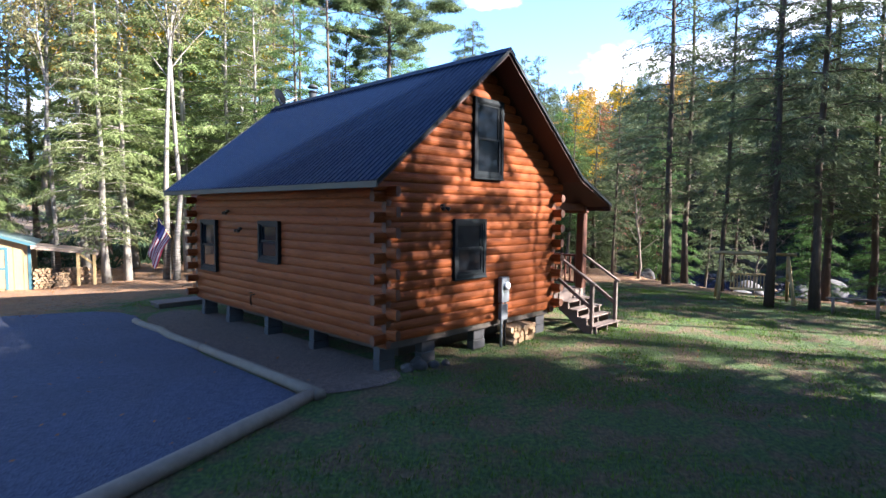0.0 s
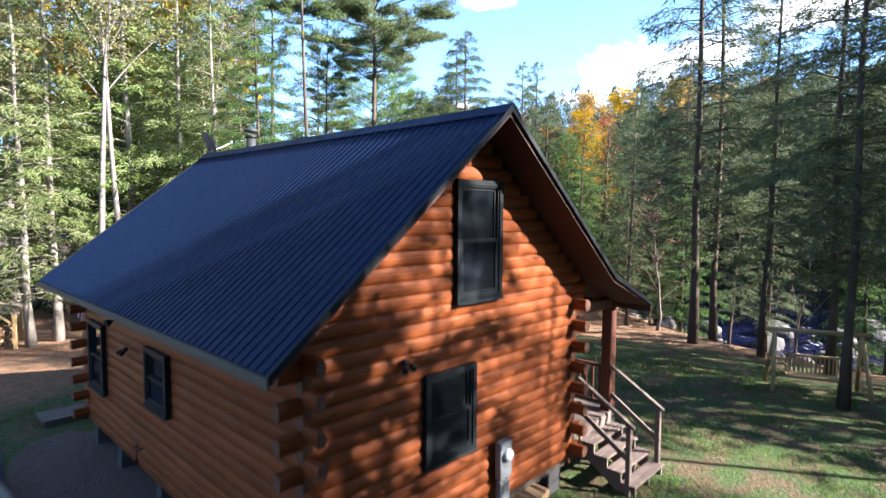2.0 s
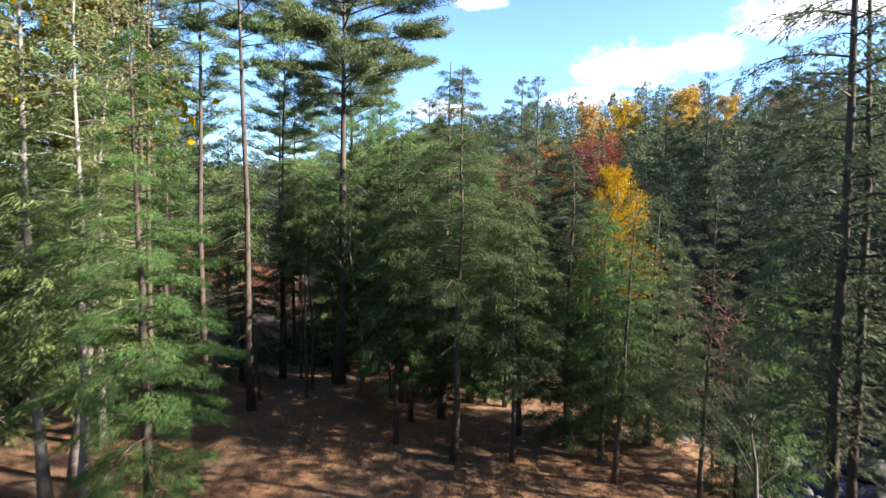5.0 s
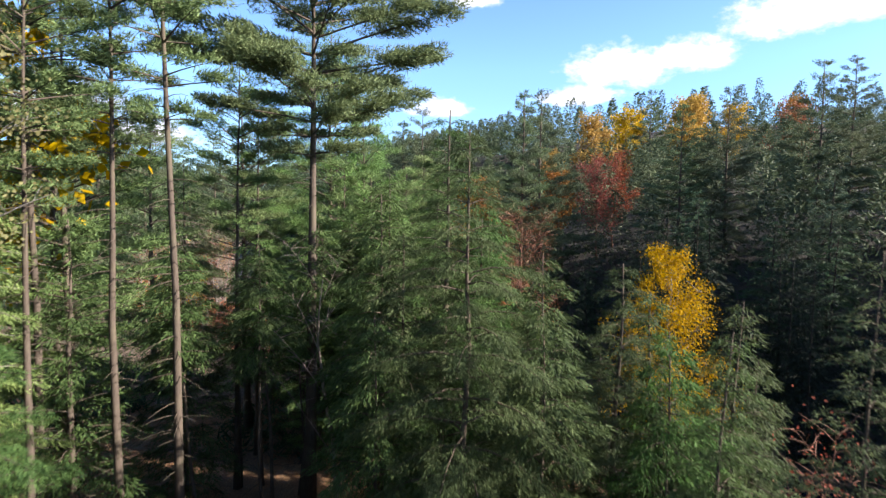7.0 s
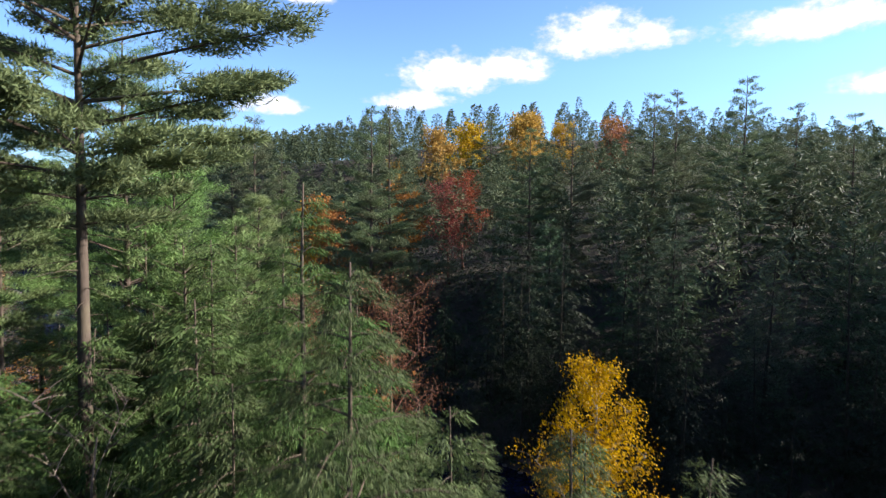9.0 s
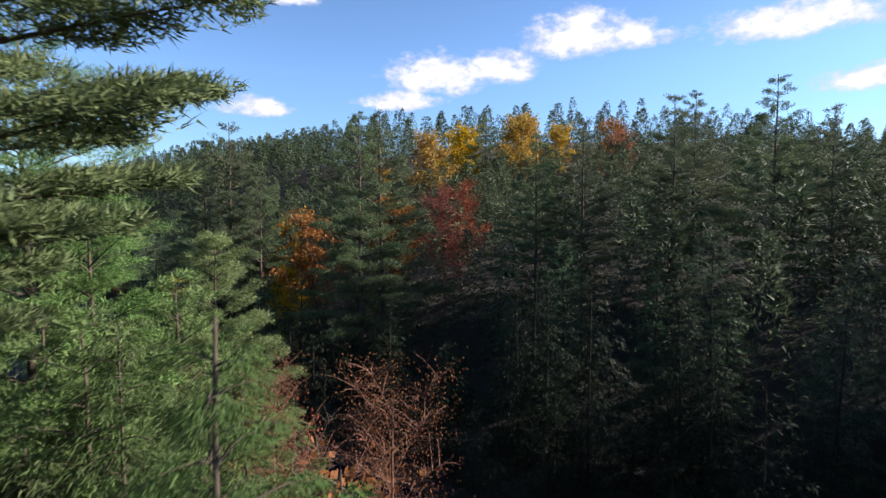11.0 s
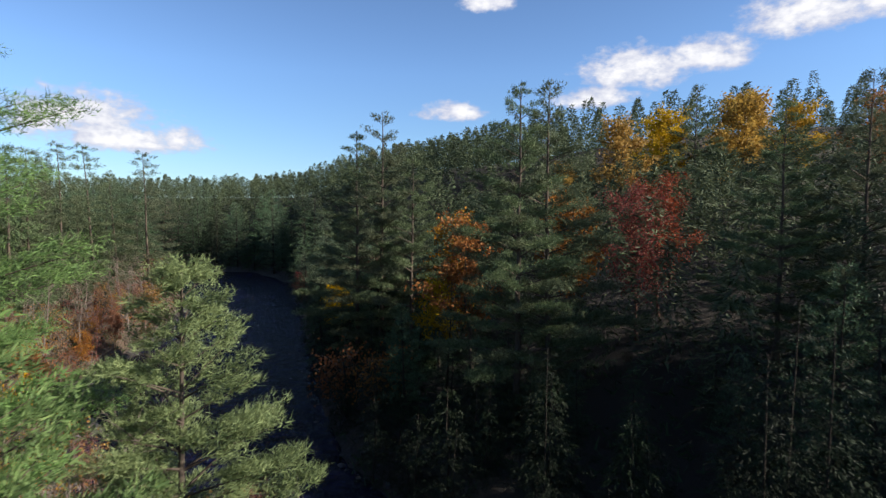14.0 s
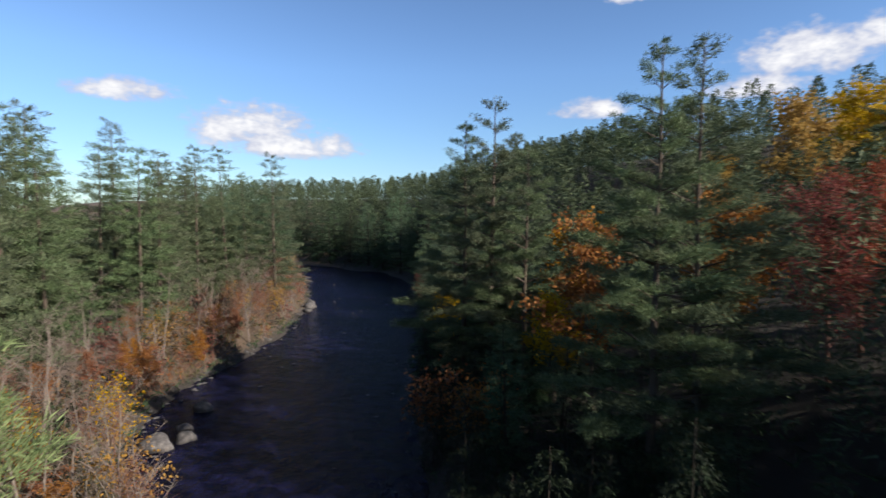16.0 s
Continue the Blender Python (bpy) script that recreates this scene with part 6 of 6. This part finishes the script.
for i, (u, v, s) in enumerate([(0.75, -0.12, 0.16), (1.05, -0.2, 0.12), (0.5, -0.05, 0.13), (1.35, -0.25, 0.1), (0.9, 0.1, 0.14)]):
    p = CAB @ Vector((u, v, 0))
    boulder(p.x, p.y, s, 40 + i, 0.0, 0.8, "pale fieldstone under the cabin corner", "fieldstone", "corner stones")


def many_rocks():
    r = Rand(17)
    bm = bmesh.new()
    bmesh.ops.create_icosphere(bm, subdivisions=1, radius=1.0)
    base = np.array([v.co[:] for v in bm.verts])
    tri = np.array([[v.index for v in f.verts] for f in bm.faces])
    bm.free()
    vs, fs, o = [], [], 0
    spots = []
    for line, lo, hi in ((LINE_L, -2.6, 1.2), (LINE_R, -2.6, 1.2)):
        for k in range(60, 205):
            p, q = line[k], line[k + 1]
            d = (q - p) / np.linalg.norm(q - p)
            nrm = np.array([-d[1], d[0]]) * (1 if line is LINE_R else -1)
            for _ in range(7):
                spots.append((*(p + d * r.u(0, 4) - nrm * r.u(lo, hi) * -1), r.u(0.12, 0.5)))
    for _ in range(190):
        spots.append((r.u(14, 45), r.u(22, 46), r.u(0.12, 0.42)))
    for _ in range(160):
        t = r.u(0.3, 0.62)
        k = int(t * 259)
        p = LINE_L[k] + (LINE_R[k] - LINE_L[k]) * r.u(0.05, 0.95)
        spots.append((p[0], p[1], r.u(0.1, 0.32)))
    a = np.array(spots)
    wet = inside(RIVER_LOOP, a[:, 0], a[:, 1])
    keep = wet | (np.minimum(away(LINE_L, a[:, 0], a[:, 1]), away(LINE_R, a[:, 0], a[:, 1])) < 2.0)
    z = np.where(wet, RIVER_Z - 0.05, land(a[:, 0], a[:, 1]))
    for (x, y, s), zz, good in zip(spots, z, keep):
        if not good:
            continue
        v = base * (1 + r.n(0.16, (len(base), 1))) * s * np.array([1, 0.8, 0.55])
        c, w = math.cos(x * 9), math.sin(x * 9)
        vs.append(np.stack([x + v[:, 0] * c - v[:, 1] * w, y + v[:, 0] * w + v[:, 1] * c, zz + v[:, 2]], 1))
        fs.append(tri + o)
        o += len(base)
    ob = new("river_stones", mesh_of("river_stones", np.concatenate(vs).tolist(), np.concatenate(fs).tolist(), M["rock"], True))
    tagged(ob, "grey stones along the shore and in the rapids", "stones", kind="stuff")


many_rocks()


def lawn_grass():
    r = Rand(23)
    n = 150000
    p = np.stack([r.u(-10, 15, n), r.u(3, 26, n)], 1)
    q = (p - np.array([-0.95, 10.48])) @ np.array([[0.691, -0.7225], [0.7225, 0.691]])
    edge = np.array([(-2.15, 9.25), (-8.15, 14.9), (-9.0, 17.4), (-10.4, 17.2), (-12.0, 15.4), (-16, 14.0), (-30, 11.5), (-34, -12), (-5, -12), (-5.6, 1.0), (-3.55, 5.8)], float)
    off = inside(edge, p[:, 0], p[:, 1]) | ((q[:, 0] > -2.0) & (q[:, 0] < 7.4) & (q[:, 1] > 0.1) & (q[:, 1] < 8.9)) | (((p[:, 0] - 2.5) / 14.0) ** 2 + ((p[:, 1] - 11.5) / 16.0) ** 2 > 1.0)
    off |= (q[:, 0] > -2.6) & (q[:, 0] < 0) & (q[:, 1] > -1.5) & (q[:, 1] < 8.5)
    dry = np.array([noise.noise(Vector((x * 0.55, y * 0.55, 3.0))) for x, y in p])
    off |= (dry > -0.03) & (r.u(0, 1, n) < 0.85)
    p = p[~off]
    n = len(p)
    b = np.column_stack([p, land(p[:, 0], p[:, 1]) - 0.01])
    d = unit(np.column_stack([r.n(0.45, (n, 2)), np.ones(n)]))
    side = unit(np.cross(d, r.n(1, (n, 3))))
    v, f = blades(b, d, side, r.u(0.05, 0.12, n), r.u(0.005, 0.011, n))
    ob = new("grass", leaf_mesh("grass", v, f, M["grass"]))
    tagged(ob, "short green lawn grass with thin dry patches", "grass", kind="stuff")


M["grass"] = material("grass_blades", leafy((0.024, 0.05, 0.008), (0.15, 0.225, 0.04), 0.35, 0.18, 1.0))
lawn_grass()


def fallen_leaves():
    r = Rand(29)
    n = 15000
    p = np.stack([r.u(-34, 22, n), r.u(2, 56, n)], 1)
    wet = inside(RIVER_LOOP, p[:, 0], p[:, 1])
    on_lawn = ((p[:, 0] - 2.5) / 14.0) ** 2 + ((p[:, 1] - 11.5) / 16.0) ** 2 < 1.0
    p = p[~wet & (~on_lawn | (r.u(0, 1, n) < 0.12))]
    n = len(p)
    b = np.column_stack([p, land(p[:, 0], p[:, 1]) + 0.02])
    d = unit(np.column_stack([r.n(1, (n, 2)), r.u(-0.1, 0.5, n)]))
    side = unit(np.cross(d, np.array([0, 0, 1.0])) + r.n(0.25, (n, 3)))
    v, f = sprays(b, d, side, r.u(0.05, 0.10, n), r.u(0.018, 0.034, n))
    ob = new("fallen_leaves", leaf_mesh("fallen_leaves", v, f, M["orange"]))
    tagged(ob, "scattered orange-brown fallen leaves", "leaves", kind="stuff")


fallen_leaves()

# ---------------------------------------------------------------- shed with wood shelter, flag, swing, rail
M["shed_wall"] = material("tan_board_siding", plain_wood((0.17, 0.115, 0.05), (0.28, 0.20, 0.10)))
M["shed_trim"] = material("teal_trim_paint", painted((0.035, 0.085, 0.10), 0.6))
M["shed_roof"] = material("pale_green_metal_roof", painted((0.091, 0.126, 0.119), 0.4, 0.3, 0.2))
M["post"] = material("raw_yellow_timber", plain_wood((0.252, 0.168, 0.066), (0.408, 0.288, 0.132)))


SHED = pose(-18.9, 25.4, land_at(-18.9, 25.4), 0, 0, 33)


def shed():
    root = thing("garden_shed", SHED, "tan board shed with teal trim and pale metal roof", "shed")
    bm = bmesh.new()
    add_box(bm, -5.2, 0, 0, 3.4, 0.0, 2.15)
    vs = [bm.verts.new(p) for p in ((-5.2, 0, 2.15), (0, 0, 2.15), (-2.6, 0, 3.05), (-5.2, 3.4, 2.15), (0, 3.4, 2.15), (-2.6, 3.4, 3.05))]
    for f in ((0, 1, 2), (5, 4, 3), (0, 2, 5, 3), (1, 4, 5, 2)):
        bm.faces.new([vs[i] for i in f])
    wall = part("wall", bm, M["shed_wall"], root)
    for k in range(14):
        x = -0.25 - k * 0.36
        top = 2.15 + 0.9 * (1 - abs(x + 2.6) / 2.6)
        if not -2.45 < x < -0.85:
            part("batten", box(x - 0.025, x + 0.025, -0.022, -0.002, 0.05, top - 0.03, 0.003), M["shed_wall"], wall)
    part("corner_trim", box(-0.11, 0.015, -0.03, -0.003, 0.0, 2.15, 0.004), M["shed_trim"], root)
    door = part("door", box(-1.85, -0.95, -0.035, -0.004, 0.08, 1.85, 0.006), M["shed_wall"], root)
    for x0, x1, z0, z1 in ((-1.97, -1.86, 0.05, 1.98), (-0.94, -0.83, 0.05, 1.98), (-1.86, -0.94, 1.86, 1.98), (-1.86, -0.94, 0.95, 1.05)):
        part("door_trim", box(x0, x1, -0.05, -0.003, z0, z1, 0.004), M["shed_trim"], door)
    for (xa, za), (xb, zb) in (((-2.6, 3.12), (0.22, 2.14)), ((-2.6, 3.12), (-5.42, 2.14))):
        me = slab([(xa, za), (xb, zb), (xb, zb - 0.06), (xa, za - 0.06)], -0.3, 3.7, M["shed_roof"], "roof")
        part("roof", me, None, root)
        part("rake_board", slab([(xa, za - 0.065), (xb, zb - 0.065), (xb, zb - 0.19), (xa, za - 0.19)], -0.29, -0.26, M["shed_trim"], "rake_board"), None, root)
    # open wood shelter leaning on its side
    lean = part("lean_to_roof", slab([(0.02, 2.06), (2.65, 1.68), (2.65, 1.63), (0.02, 2.0)], -0.35, 2.2, M["timber"], "lean_to_roof"), None, root, "weathered board lean-to roof")
    part("eave_board", slab([(0.02, 1.99), (2.63, 1.62), (2.63, 1.52), (0.02, 1.89)], -0.32, -0.28, M["timber"], "eave_board"), None, lean)
    for x, y in ((2.45, -0.2), (2.45, 2.0), (1.8, -0.2)):
        part("shelter_post", box(x - 0.07, x + 0.07, y - 0.07, y + 0.07, 0.0, 1.62 if x > 2.0 else 1.71, 0.01), M["post"], root)
    part("shelter_brace", beam((2.45, -0.2, 1.05), (1.85, -0.2, 1.62), 0.07, 0.09), M["post"], root)


shed()
firewood("firewood_stack", SHED @ pose(0.12, 0.1, 0.0), 5, 8, "tall stack of pale split firewood by the shed", 6, 0.45, 0.07)
firewood("firewood_stack", SHED @ pose(0.85, 0.25, 0.0), 5, 6, "stack of split firewood under the lean-to", 7, 0.45, 0.07)
firewood("firewood_stack", SHED @ pose(1.15, 0.95, 0.0), 8, 7, "loose heap of split firewood under the lean-to", 8, 0.5, 0.075)

M["flag_red"] = material("faded_red_cloth", painted((0.168, 0.021, 0.036), 0.9, 0.1))
M["flag_white"] = material("white_cloth", painted((0.31, 0.29, 0.31), 0.9, 0.1))
M["flag_blue"] = material("navy_cloth", painted((0.02, 0.025, 0.10), 0.9, 0.1))


def flag():
    root = thing("flag", pose(-13.3, 25.9, land_at(-13.3, 25.9)), "striped flag drooping from a short pole on a tree", "flag")
    pole = [(-0.25, 0.3, 3.3), (0.3, 0.02, 2.65), (0.66, -0.1, 2.2)]
    part("pole", mesh_of("pole", *tube(pole, [0.018] * 3, 7), M["post"], True), None, root)
    rows, cols = 13, 16
    verts, faces, idx = [], [], []
    a, b = Vector((-0.02, 0.13, 3.1)), Vector((0.66, -0.08, 2.16))
    for i in range(rows + 1):
        for j in range(cols + 1):
            s, t = i / rows, j / cols
            fly = Vector((-0.52, 0.05, -1.62)).lerp(Vector((-0.82, -0.05, -1.48)), s)
            p = a.lerp(b, s) + fly * t + Vector((0.05 * math.sin(t * 5 + s * 3), 0.07 * math.sin(s * 11 + t * 3), 0.0))
            verts.append(p)
    for i in range(rows):
        for j in range(cols):
            o = i * (cols + 1) + j
            faces.append((o, o + 1, o + cols + 2, o + cols + 1))
            idx.append(2 if i < 7 and j < 6 else i % 2)
    part("cloth", mesh_of("cloth", verts, faces, [M["flag_red"], M["flag_white"], M["flag_blue"]], True, idx), None, root)


flag()


def swing_seat():
    root = thing("garden_swing", pose(11.3, 20.3, land_at(11.3, 20.3), 0, 0, -22), "rustic log frame swing with a slatted bench", "swing")
    for sx in (-1.05, 1.05):
        for sy in (-0.65, 0.65):
            v, f = tube([(sx * 1.12, sy, 0), (sx, 0, 1.72)], [0.06, 0.05], 8)
            part("leg", mesh_of("leg", v, f, M["post"], True), None, root)
        v, f = tube([(sx * 1.06, -0.36, 0.8), (sx * 1.06, 0.36, 0.8)], [0.04, 0.04], 7)
        part("cross_bar", mesh_of("cross_bar", v, f, M["post"], True), None, root)
    v, f = tube([(-1.3, 0, 1.74), (1.3, 0, 1.74)], [0.065, 0.06], 9)
    part("top_beam", mesh_of("top_beam", v, f, M["post"], True), None, root)
    bench = part("bench", box(-0.75, 0.75, -0.24, 0.24, 0.42, 0.46, 0.006), M["post"], root)
    part("back_rail", box(-0.75, 0.75, 0.26, 0.31, 0.92, 0.99, 0.008), M["post"], bench)
    for k in range(14):
        x = -0.7 + k * 1.4 / 13
        part("slat", box(x - 0.02, x + 0.02, 0.265, 0.295, 0.46, 0.92, 0.003), M["post"], bench)
    for sx in (-0.72, 0.72):
        part("arm_rest", box(sx - 0.03, sx + 0.03, -0.24, 0.28, 0.66, 0.70, 0.005), M["post"], bench)
        v, f = tube([(sx, 0, 1.7), (sx, -0.2, 0.5)], [0.008, 0.008], 5)
        part("chain", mesh_of("chain", v, f, M["dark_metal"]), None, bench)


swing_seat()


def low_rail():
    root = thing("log_rail", pose(12.7, 17.2, land_at(12.7, 17.2), 0, 0, -35), "low rustic log rail at the lawn edge", "fence")
    for x in (-0.55, 0.55):
        part("post", mesh_of("post", *tube([(x, 0, -0.1), (x, 0, 0.55)], [0.05, 0.045], 7), M["timber"], True), None, root)
    part("rail", mesh_of("rail", *tube([(-0.75, 0, 0.5), (0.75, 0.02, 0.52)], [0.04, 0.04], 7), M["timber"], True), None, root)


low_rail()
